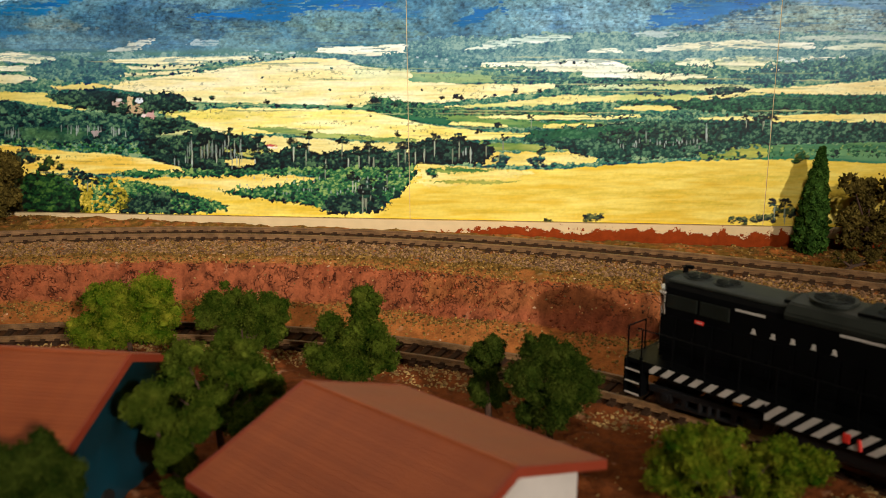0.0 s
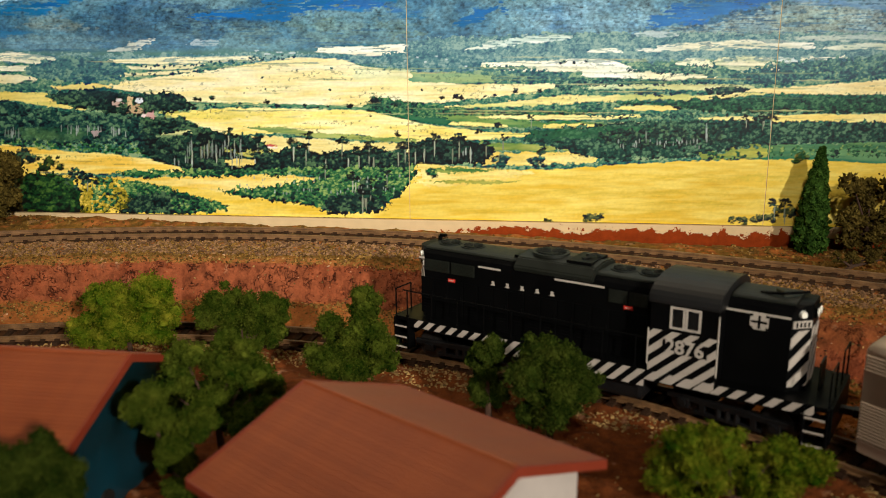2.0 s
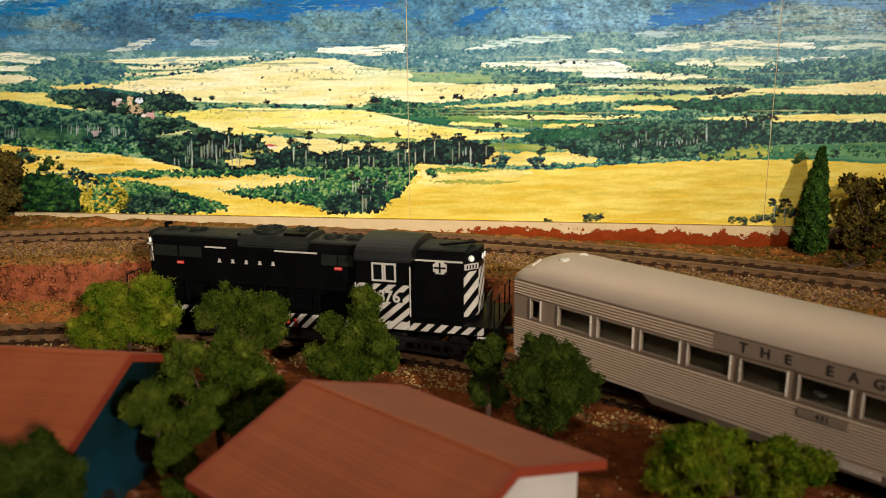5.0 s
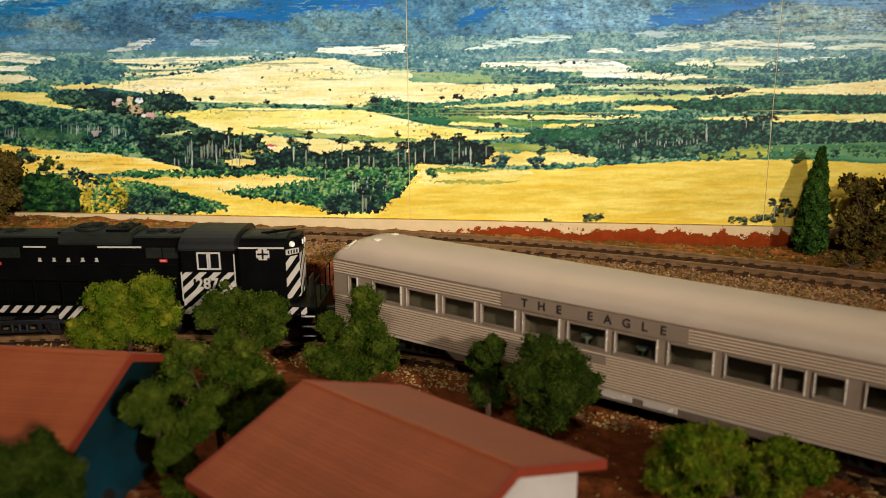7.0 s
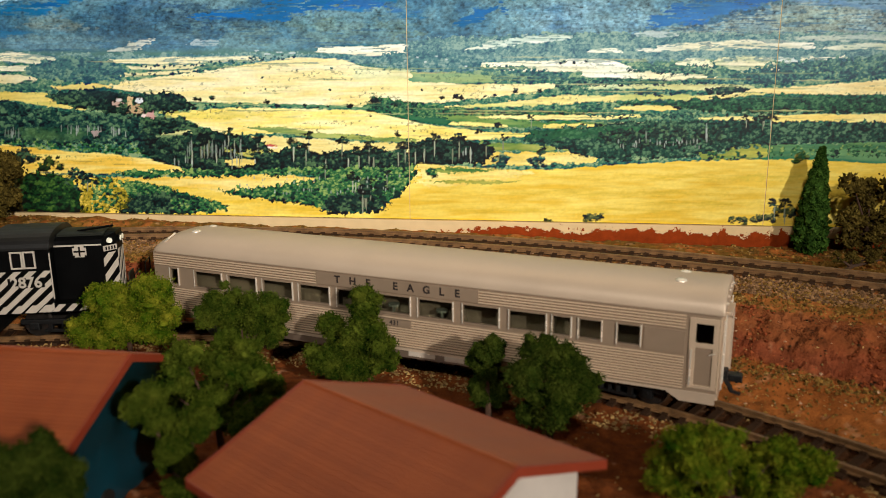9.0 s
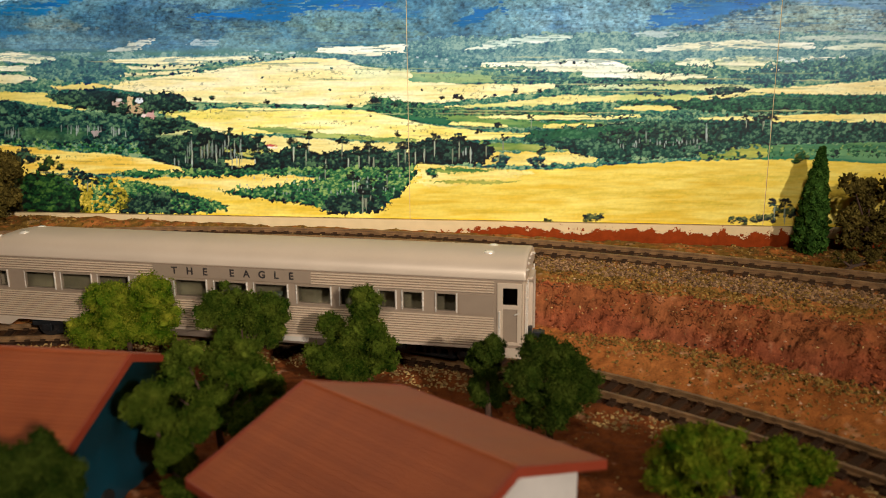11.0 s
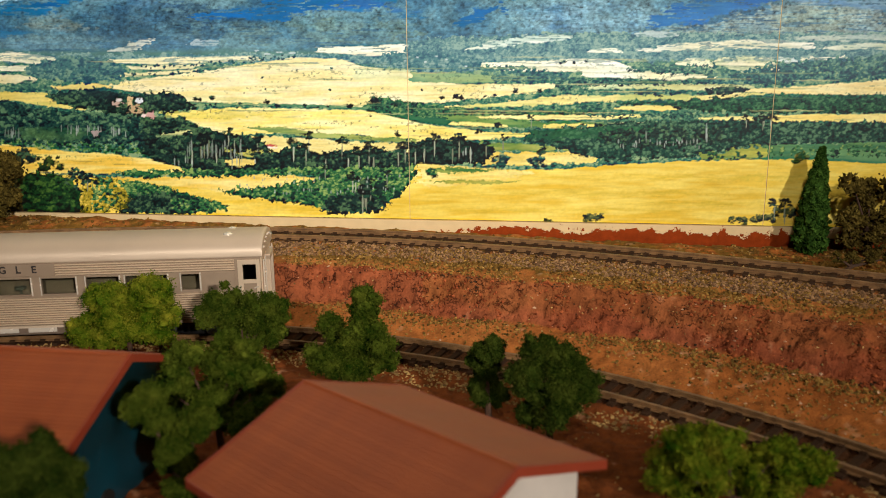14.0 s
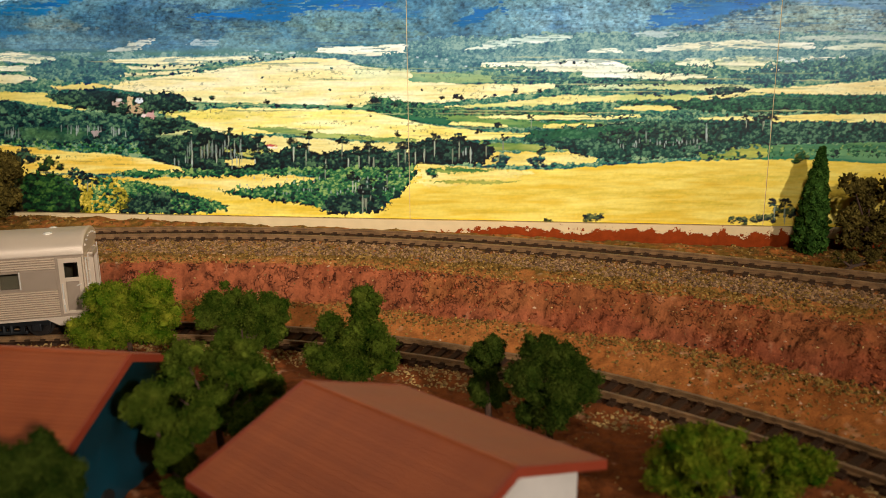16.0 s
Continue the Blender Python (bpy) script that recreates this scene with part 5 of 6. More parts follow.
def build_locomotive():
    lo = thing("locomotive", pose(0, 0, 0), "black model diesel road-switcher with silver zebra stripes on rails", "locomotive", "model train")
    bm = bmesh.new()
    block(bm, -84, 84, -17, 17, 15.8, 17.4, 0.25)
    part("walkway", bm, M_BLACK, lo)
    for s in (-1, 1):
        bm = bmesh.new()
        y0, y1 = (16.9, 17.5) if s > 0 else (-17.5, -16.9)
        block(bm, -78, 78, y0, y1, 13.6, 17.6, 0.15)
        block(bm, -29, 24, y0, y1, 11.0, 13.6, 0.15)
        part("side_sill", bm, M_BLACK, lo)
        mir = s > 0
        stripes("stripe", lo, -74, -31, 14.1, 17.4, 5.5, 2.8, 1.0, -17.62, phase=2.2, mirror=mir)
        stripes("stripe", lo, -31, 25, 11.3, 17.4, 5.5, 2.8, 1.0, -17.62, phase=4.3, mirror=mir)
        stripes("stripe", lo, 25, 80, 14.1, 17.4, 5.7, 3.0, 1.0, -17.62, phase=3.2, mirror=mir)
    bm = bmesh.new()
    prism(bm, arch(10.5, 17.4, 42.8, 47.0), -78.5, 26)
    chamfered_hood(bm, -78.5, -1)
    hood = part("long_hood", bm, M_BLACK, lo)
    # hood doors, louvres and radiator grilles
    for s in (-1, 1):
        for k in range(14):
            u = -75 + k * 7.0
            if u + 6 > 24:
                continue
            bm = bmesh.new()
            block(bm, u, u + 6.4, s * 10.5 - 0.25, s * 10.5 + 0.25, 19, 34.5, 0.1)
            d = part("hood_door", bm, M_BLACK, hood)
            bm = bmesh.new()
            for q in range(5):
                block(bm, u + 1.2, u + 5.2, s * 10.7 - 0.2, s * 10.7 + 0.2, 21 + q * 1.3, 21.7 + q * 1.3)
            rod(bm, (u + 5.6, s * 10.9, 26), (u + 5.6, s * 10.9, 28.4), 0.25, 6)
            part("louvre", bm, M_BLACK, hood)
        for u0, u1 in ((-73, -61), (-60, -49), (8, 15), (15.6, 22.6)):
            bm = bmesh.new()
            block(bm, u0, u1, s * 10.5 - 0.35, s * 10.5 + 0.35, 37.4, 42.2, 0.1)
            for q in range(8):
                block(bm, u0 + 0.4, u1 - 0.4, s * 10.8 - 0.2, s * 10.8 + 0.2, 37.8 + q * 0.55, 38.1 + q * 0.55)
            part("radiator_grille", bm, M_ROOFBLACK, hood)
        for u0, u1, z in ((-47.1, -36.9, 42.4), (-13.6, 6.2, 42.4), (-76.0, -73.4, 42.4), (49.4, 69.6, 42.2)):
            bm = bmesh.new()
            block(bm, u0, u1, s * 10.55 - 0.2, s * 10.55 + 0.2, z - 0.35, z + 0.35)
            part("silver_band", bm, M_STRIPE, lo)
        for u, z in ((-59.8, 34.7), (15.6, 36.3)):
            bm = bmesh.new()
            block(bm, u - 1.7, u + 1.7, s * 10.75 - 0.2, s * 10.75 + 0.2, z - 0.65, z + 0.65, 0.1)
            mk = part("marker_plate", bm, M_RED, lo, "small red maker's plate")
            bm = bmesh.new()
            block(bm, u - 1.1, u + 1.1, s * 10.98 - 0.06, s * 10.98 + 0.06, z - 0.12, z + 0.22)
            part("plate_bar", bm, M_STRIPE, mk)
        # railway's initials, as plain bars
        for u in (-40.4, -33.9, -27.4, -20.9, -14.6):
            bm = bmesh.new()
            plate(bm, [(u - 1.0, 35.7), (u + 1.0, 35.7), (u + 0.6, 36.5), (u + 0.7, 37.4), (u - 0.6, 37.4), (u - 0.4, 36.5)], -10.72 if s < 0 else 10.5, 0.2)
            part("initial_bar", bm, M_STRIPE, lo)
    # dynamic brake blister and the roof's fans
    bm = bmesh.new()
    prism(bm, [(-10.4, 43.0), (-11.4, 44.0), (-11.2, 45.4), (-8.5, 48.4), (0, 49.4), (8.5, 48.4), (11.2, 45.4), (11.4, 44.0), (10.4, 43.0)], -31, 2)
    bmesh.ops.bevel(bm, geom=list(bm.edges), offset=0.5 * MM, segments=2, affect="EDGES")
    bl = part("brake_blister", bm, M_ROOFBLACK, lo)
    bm = bmesh.new()
    block(bm, -10.5, -0.5, -7.5, 7.5, 48.4, 49.7, 0.2)
    part("roof_hatch", bm, M_BLACK, bl)
    bm = bmesh.new()
    rod(bm, (-6, -3, 49.6), (-3, 2, 51.0), 0.5, 6)
    rod(bm, (-3, 2, 51.0), (-1.5, 4, 49.6), 0.5, 6)
    rod(bm, (-5, 0, 49.7), (-5, 0, 51.2), 1.0, 8)
    part("hatch_bracket", bm, M_ROOFBLACK, bl)
    bm = bmesh.new()
    block(bm, -33.5, -29.5, -6, 6, 46.6, 48.2, 0.3)
    part("roof_hatch", bm, M_BLACK, lo)
    fan(lo, -20.5, 49.3, 7.2)
    for u in (-67.2, -56.0, 9.4, 20.0):
        fan(lo, u, 46.9, 5.0)
    bm = bmesh.new()
    prism(bm, arch(8.5, 46.0, 46.4, 47.35, 8), -74, 25.5)
    part("roof_walk", bm, M_ROOFBLACK, lo)
    bm = bmesh.new()
    rod(bm, (-74.5, 3, 46.8), (-74.5, 3, 49.2), 1.0, 8)
    rod(bm, (-74.5, 3, 49.2), (-71.5, 3, 49.4), 0.8, 8)
    part("horn", bm, M_BLACK, lo)
    # cab
    bm = bmesh.new()
    block(bm, 26, 49.2, -17.4, 17.4, 17.4, 43.5, 0.4)
    cab = part("cab", bm, M_BLACK, lo)
    bm = bmesh.new()
    prism(bm, arch(18.1, 42.6, 43.6, 49.9, 14, 2.2), 25.4, 49.8)
    bmesh.ops.bevel(bm, geom=[e for e in bm.edges if abs(e.verts[0].co.x - e.verts[1].co.x) < 1e-6], offset=0.35 * MM, segments=2, affect="EDGES")
    part("cab_roof", bm, M_CABROOF, cab, "dusty dark grey rounded cab roof")
    for s in (-1, 1):
        for u0 in (33.1, 38.4):
            bm = bmesh.new()
            for a, b_, c, d in ((u0, u0 + 5.1, 34.2, 34.9), (u0, u0 + 5.1, 41.3, 42.0), (u0, u0 + 0.7, 34.9, 41.3), (u0 + 4.4, u0 + 5.1, 34.9, 41.3)):
                block(bm, a, b_, s * 17.55 - 0.3, s * 17.55 + 0.3, c, d)
            wn = part("cab_window", bm, M_STRIPE, cab)
            bm = bmesh.new()
            block(bm, u0 + 0.7, u0 + 4.4, s * 17.45 - 0.1, s * 17.45 + 0.1, 34.9, 41.3)
            part("pane", bm, M_INKGLASS, wn)
        stripes("stripe", cab, 26.1, 49.0, 14.0, 33.0, 6.3, 3.2, 1.12, -17.68, phase=1.5, mirror=s > 0)
        bm = bmesh.new()
        block(bm, 26.0, 49.2, s * 17.35 - 0.2, s * 17.35 + 0.2, 13.6, 17.4)
        part("side_apron", bm, M_BLACK, cab)
        bm = bmesh.new()
        block(bm, 31.0, 46.2, s * 17.78 - 0.1, s * 17.78 + 0.1, 25.6, 30.1, 0.05)
        part("number_panel", bm, M_BLACK, cab)
        lettering("road_number", "2876", M_STRIPE, cab, pose(38.6 * MM, s * 17.92 * MM, 27.8 * MM, 90, 0, 0 if s < 0 else 180), 0.0066, 1.0, 0.00008)
        for u, z in ((49.4, 41), (25.8, 33)):
            bm = bmesh.new()
            rod(bm, (u, s * 17.6, 20), (u, s * 17.6, z), 0.3, 6)
            part("grab_rail", bm, M_STRIPE, cab)
    # short hood
    bm = bmesh.new()
    prism(bm, arch(10.5, 17.4, 42.8, 47.0), 49.2, 75)
    chamfered_hood(bm, 75.0, 1)
    sh = part("short_hood", bm, M_BLACK, lo)
    bm = bmesh.new()
    prism(bm, arch(8.5, 46.0, 46.4, 47.35, 8), 50.5, 70.5)
    part("roof_walk", bm, M_ROOFBLACK, sh)
    bm = bmesh.new()
    for a, b_ in (((58, -3, 47.2), (66, -5, 48.6)), ((66, -5, 48.6), (72, 3, 48.0)), ((62, 3, 47.2), (66, -5, 48.6))):
        rod(bm, a, b_, 0.55, 6)
    part("air_horn", bm, M_BLACK, sh)
    for s in (-1, 1):
        bm = bmesh.new()
        plate(bm, [(57.2, 36.8), (63.0, 36.8), (63.0, 42.0), (57.2, 42.0)], -10.8 if s < 0 else 10.6, 0.2)
        lg = part("emblem", bm, M_STRIPE, sh, "small square silver emblem with a dark cross")
        bm = bmesh.new()
        y0 = -10.9 if s < 0 else 10.8
        plate(bm, [(59.7, 37.2), (60.5, 37.2), (60.5, 41.6), (59.7, 41.6)], y0, 0.15)
        plate(bm, [(57.6, 39.0), (62.6, 39.0), (62.6, 39.8), (57.6, 39.8)], y0 - 0.02, 0.15)
        for a, c in ((57.2, 36.8), (62.1, 36.8), (57.2, 41.1), (62.1, 41.1)):
            plate(bm, [(a, c), (a + 0.9, c), (a + 0.9, c + 0.9), (a, c + 0.9)], y0, 0.15)
        part("emblem_cross", bm, M_BLACK, lg)
    for u, turn in ((75.1, 90), (-78.6, -90)):
        m = pose(u * MM, 0, 0, 0, 0, turn)
        s = 1 if u > 0 else -1
        stripes("stripe", sh if u > 0 else hood, -5.0, 5.0, 19.5, 38.5, 7.4, 3.7, 1.0 if u > 0 else -1.0, -0.2, m, 1.0)
        for y in (-1, 1):
            # the corner faces carry stripes, a number board and a round marker lamp
            turn = {(1, -1): 45, (1, 1): 135, (-1, -1): -45, (-1, 1): -135}[(s, y)]
            mc = pose((u - s * 2.6) * MM, y * 7.9 * MM, 0, 0, 0, turn)
            stripes("stripe", sh if u > 0 else hood, -3.5, 3.5, 19.0, 38.0, 7.4, 3.7, -s * y * 1.0, -0.2, mc, 2.5)
            bm = bmesh.new()
            block(bm, -3.3, 3.3, -0.5, 0.2, 38.9, 41.3, 0.12)
            nb = part("number_board", bm, M_STRIPE, lo, "white number board with dark bars")
            nb.matrix_basis = mc
            bm = bmesh.new()
            for q in (-2.1, -0.7, 0.7, 2.1):
                block(bm, q - 0.36, q + 0.36, -0.6, -0.45, 39.3, 40.9)
            part("number_bar", bm, M_BLACK, nb)
            bm = bmesh.new()
            rod(bm, (0, 0.2, 43.4), (0, -0.9, 43.4), 1.35, 14, 1.1)
            part("marker_lamp", bm, M_LAMP, lo, "round white marker lamp").matrix_basis = mc
        bm = bmesh.new()
        block(bm, min(u, u + s * 0.9), max(u, u + s * 0.9), -3.8, 3.8, 41.6, 45.0, 0.3)
        box = part("headlight_box", bm, M_BLACK, lo)
        for y in (-1.9, 1.9):
            bm = bmesh.new()
            rod(bm, (u + s * 0.8, y, 43.2), (u + s * 1.3, y, 43.2), 1.35, 14, 1.1)
            part("headlight", bm, M_LAMP, box, "round white headlight")
        # platform end: pilot, steps, rails, coupler
        e = s * 84
        bm = bmesh.new()
        block(bm, min(e, e + s * 1.2), max(e, e + s * 1.2), -16.5, 16.5, 5.5, 17.4, 0.3)
        part("pilot", bm, M_BLACK, lo)
        for y in (-1, 1):
            for z in (4.6, 9.0, 13.6):
                bm = bmesh.new()
                block(bm, e - 6.5 if s > 0 else e + 0.5, e - 0.5 if s > 0 else e + 6.5, min(y * 13.5, y * 18.2), max(y * 13.5, y * 18.2), z - 0.5, z, 0.1)
                st = part("step", bm, M_BLACK, lo)
                bm = bmesh.new()
                block(bm, e - 6.5 if s > 0 else e + 0.5, e - 0.5 if s > 0 else e + 6.5, y * 18.25 - 0.12, y * 18.25 + 0.12, z - 0.4, z + 0.25)
                part("step_edge", bm, M_STRIPE, st)
            bm = bmesh.new()
            for a in (e - s * 7, e):
                block(bm, a - 0.3, a + 0.3, min(y * 13.5, y * 18), max(y * 13.5, y * 18), 4.0, 17.2)
            part("step_side", bm, M_BLACK, lo)
            bm = bmesh.new()
            rod(bm, (e, y * 16.5, 15), (e, y * 16.5, 29), 0.3, 6)
            rod(bm, (e, y * 16.5, 29), (e, y * 6, 29), 0.3, 6)
            rod(bm, (e, y * 6, 17), (e, y * 6, 29), 0.3, 6)
            part("end_rail", bm, M_BLACK, lo)
        bm = bmesh.new()
        block(bm, min(e - s * 5, e - s * 5.6), max(e - s * 5, e - s * 5.6), -4.5, 4.5, 17.4, 27, 0.2)
        part("drop_plate", bm, M_ROOFBLACK, lo)
        coupler(lo, e, s)
    for y in (-1, 1):
        bm = bmesh.new()
        rod(bm, (-80, y * 16.8, 29), (25.8, y * 16.8, 29), 0.28, 6)
        part("handrail", bm, M_BLACK, lo)
        for k in range(9):
            bm = bmesh.new()
            u = -78 + k * 12.4
            rod(bm, (u, y * 16.8, 17), (u, y * 16.8, 29.3), 0.3, 6)
            block(bm, u - 0.5, u + 0.5, y * 16.8 - 0.4, y * 16.8 + 0.4, 17.2, 18.6)
            part("stanchion", bm, M_BLACK, lo)
        bm = bmesh.new()
        block(bm, -6.8, -4.6, y * 17.75 - 0.25, y * 17.75 + 0.25, 12.8, 15.8, 0.2)
        rod(bm, (-1.5, y * 17.6, 11.6), (-2.2, y * 17.6, 15.0), 0.6, 6)
        part("filler_cap", bm, M_RED, lo, "red fuel filler on the sill")
    bm = bmesh.new()
    block(bm, -26, 24, -15.5, 15.5, 4.5, 13.6, 1.6)
    tank = part("fuel_tank", bm, M_UNDER, lo)
    bm = bmesh.new()
    for y in (-13, 13):
        rod(bm, (-24, y, 14.4), (22, y, 14.4), 1.6, 10)
    part("air_tank", bm, M_UNDER, tank)
    bm = bmesh.new()
    block(bm, -80, 80, -7, 7, 11, 15.8, 0.3)
    part("frame", bm, M_UNDER, lo)
    t1 = truck(lo, -54.5, 31.5, 5.8, 44)
    t2 = truck(lo, 54.5, 31.5, 5.8, 44)
    return lo, t1, t2


def build_coach():
    co = thing("passenger_car", pose(0, 0, 0), "silver fluted streamlined model passenger car with dark windows", "railway car", "model train")
    L0, L1 = -127.0, 117.0
    WIN = ((-117.8, -113.6), (-104.1, -89.9), (-86.1, -71.8), (-68.0, -53.6), (-49.9, -35.7), (-31.6, -17.4), (-13.2, 0.9), (4.8, 19.0), (23.6, 37.7), (42.2, 55.9), (58.7, 65.2), (68.5, 76.3), (82.3, 90.0))
    Z0, Z1 = 24.9, 31.9
    for s in (-1, 1):
        lo_y, hi_y = (-17.3, -16.3) if s < 0 else (16.3, 17.3)
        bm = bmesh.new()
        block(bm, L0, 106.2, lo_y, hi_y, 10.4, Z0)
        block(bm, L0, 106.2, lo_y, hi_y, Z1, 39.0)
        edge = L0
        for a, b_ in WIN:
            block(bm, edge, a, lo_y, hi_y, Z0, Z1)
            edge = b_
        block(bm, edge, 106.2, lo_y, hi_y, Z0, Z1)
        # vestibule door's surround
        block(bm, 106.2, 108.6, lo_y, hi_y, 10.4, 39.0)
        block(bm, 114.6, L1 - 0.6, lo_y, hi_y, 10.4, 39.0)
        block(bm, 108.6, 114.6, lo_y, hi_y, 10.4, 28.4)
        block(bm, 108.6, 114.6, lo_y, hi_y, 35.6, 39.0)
        # darker than the flutes, so shade between them is in the wall's colour
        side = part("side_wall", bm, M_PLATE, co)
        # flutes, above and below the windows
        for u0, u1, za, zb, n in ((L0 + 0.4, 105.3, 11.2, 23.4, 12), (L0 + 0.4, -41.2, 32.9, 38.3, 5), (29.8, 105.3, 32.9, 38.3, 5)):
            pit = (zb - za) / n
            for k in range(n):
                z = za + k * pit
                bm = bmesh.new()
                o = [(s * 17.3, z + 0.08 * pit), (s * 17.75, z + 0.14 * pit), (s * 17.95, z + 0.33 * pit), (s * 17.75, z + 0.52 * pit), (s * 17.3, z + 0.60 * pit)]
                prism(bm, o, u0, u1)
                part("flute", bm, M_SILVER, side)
        bm = bmesh.new()
        block(bm, -41.2, 29.8, s * 17.6 - 0.3, s * 17.6 + 0.3, 33.2, 38.4)
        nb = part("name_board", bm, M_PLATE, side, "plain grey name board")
        for u, ch in zip((-31.2, -24.1, -17.1, -5.0, 1.6, 8.4, 14.8, 21.3), "THEEAGLE"):
            lettering("name_letter", ch, M_INK, nb, pose((u if s < 0 else -10 - u) * MM, s * 17.97 * MM, 35.9 * MM, 90, 0, 0 if s < 0 else 180), 0.0043, 1.0, 0.00005)
        bm = bmesh.new()
        block(bm, 91.4, 105.3, s * 17.5 - 0.2, s * 17.5 + 0.2, 24.0, 32.2)
        part("plain_panel", bm, M_PLATE, side)
        bm = bmesh.new()
        block(bm, -13, 1.6, s * 17.9 - 0.2, s * 17.9 + 0.2, 19.6, 22.2)
        sp = part("small_panel", bm, M_PLATE, side)
        lettering("car_number", "431", M_INK, sp, pose(-5.7 * MM, s * 18.12 * MM, 20.9 * MM, 90, 0, 0 if s < 0 else 180), 0.0026, 1.1, 0.00004)
        for a, b_ in WIN:
            bm = bmesh.new()
            r = 0.55
            for q in ((a - r, b_ + r, Z0 - r, Z0), (a - r, b_ + r, Z1, Z1 + r), (a - r, a, Z0, Z1), (b_, b_ + r, Z0, Z1)):
                block(bm, q[0], q[1], s * 17.5 - 0.35, s * 17.5 + 0.35, q[2], q[3])
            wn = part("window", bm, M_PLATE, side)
            for e in (a - 0.35, b_ + 0.35):                       # uprights brighter than the rest of the frame
                bm = bmesh.new()
                rod(bm, (e, s * 17.62, Z0 - r), (e, s * 17.62, Z1 + r), 0.36, 6)
                part("window_post", bm, M_BRIGHT, wn)
            bm = bmesh.new()
            block(bm, a, b_, s * 16.75 - 0.15, s * 16.75 + 0.15, Z0, Z1)
            part("pane", bm, M_GLASS, wn).visible_shadow = False
        # vestibule door
        bm = bmesh.new()
        for q in ((106.6, 108.8, 12, 37.4), (114.5, 116.2, 12, 37.4), (108.8, 114.5, 26.8, 28.6), (108.8, 114.5, 35.4, 37.4), (108.8, 114.5, 12, 13.2)):
            block(bm, q[0], q[1], s * 17.45 - 0.25, s * 17.45 + 0.25, q[2], q[3], 0.1)
        dr = part("door", bm, M_SILVER, side)
        bm = bmesh.new()
        block(bm, 108.6, 114.6, s * 16.75 - 0.15, s * 16.75 + 0.15, 28.4, 35.6)
        part("pane", bm, M_GLASS, dr).visible_shadow = False
        bm = bmesh.new()
        rod(bm, (113.4, s * 17.8, 24.6), (115.2, s * 17.8, 25.4), 0.3, 6)
        block(bm, 107.2, 107.8, s * 17.9 - 0.2, s * 17.9 + 0.2, 13, 26)
        part("handle", bm, M_BRIGHT, dr)
        # sill and skirts
        bm = bmesh.new()
        block(bm, L0, L1, s * 17.0 - 0.5, s * 17.0 + 0.5, 9.6, 10.6, 0.1)
        part("sill", bm, M_SILVER2, co)
        for pts in (((L0 + 0.3, 6.6), (-116, 6.4), (-110.5, 9.8), (L0 + 0.3, 9.8)), ((-63, 6.6), (57, 6.6), (62, 9.8), (-68, 9.8)), ((104.5, 6.4), (L1 - 0.8, 6.4), (L1 - 0.8, 9.8), (99, 9.8))):
            bm = bmesh.new()
            plate(bm, list(pts), s * 16.8 - 0.3, 0.6)
            part("skirt", bm, M_SKIRT if pts[0][0] == -63 else M_SILVER2, co)
        for u0, u1 in ((0.0, 11.5), (15.5, 27.5)):
            bm = bmesh.new()
            block(bm, u0, u1, s * 17.2 - 0.3, s * 17.2 + 0.3, 7.6, 9.7, 0.2)
            part("tank_cover", bm, M_BRIGHT, co, "bright silver tank cover")
    # roof: a rounded vault, drawn down to a round nose at one end
    bm = bmesh.new()
    rings = []
    us = [L0 - 0.4 + 0.0, L0 - 0.1, L0 + 0.8, L0 + 2.2, L0 + 4.2, L0 + 7, L0 + 10.5, L0 + 15] + [L0 + 15 + k * 12 for k in range(1, 18)] + [112.5, 115.5, 117.0, 117.6]
    for u in us:
        q = min(1.0, max(0.0, (u - (L0 - 0.4)) / 15.4))
        drop = 1 - math.sqrt(max(0, 1 - (1 - q) ** 2))
        crown = 47.2 - 6.5 * drop - (0.5 if u > 117 else 0)
        half = 17.6 - 1.2 * max(0, 1 - (u - L0 + 0.4) / 3.0)
        o = arch(half, 38.7, 39.2, crown, 18, 2.35)
        rings.append([bm.verts.new((u * MM, y * MM, z * MM)) for y, z in o])
    n = len(rings[0])
    for a, b_ in zip(rings, rings[1:]):
        for k in range(n):
            bm.faces.new((a[k], a[(k + 1) % n], b_[(k + 1) % n], b_[k])).smooth = True
    bm.faces.new(rings[0])
    bm.faces.new(rings[-1][::-1])
    roof = part("roof", bm, M_SILVER2, co, "smooth dull silver rounded roof")
    for u in (-111.3, 101.5):
        for v in (-6.0, 5.5):
            bm = bmesh.new()
            bmesh.ops.create_uvsphere(bm, u_segments=16, v_segments=8, radius=2.3 * MM)
            bmesh.ops.scale(bm, vec=(1, 1, 0.42), verts=bm.verts)
            bmesh.ops.translate(bm, vec=(u * MM, v * MM, 46.6 * MM), verts=bm.verts)
            for f in bm.faces:
                f.smooth = True
            part("roof_vent", bm, M_BRIGHT, roof, "small shiny domed vent")
    bm = bmesh.new()
    for y in (-14.6, -10.6):
        rod(bm, (-122.3, y, 43.0 if y < -12 else 44.2), (-119.6, y, 44.9 if y < -12 else 46.2), 0.55, 6)
    rod(bm, (-122.2, -14.6, 43.2), (-122.2, -10.6, 44.4), 0.45, 6)
    rod(bm, (-119.7, -14.6, 44.8), (-119.7, -10.6, 46.1), 0.45, 6)
    part("grab_iron", bm, M_BRIGHT, roof)
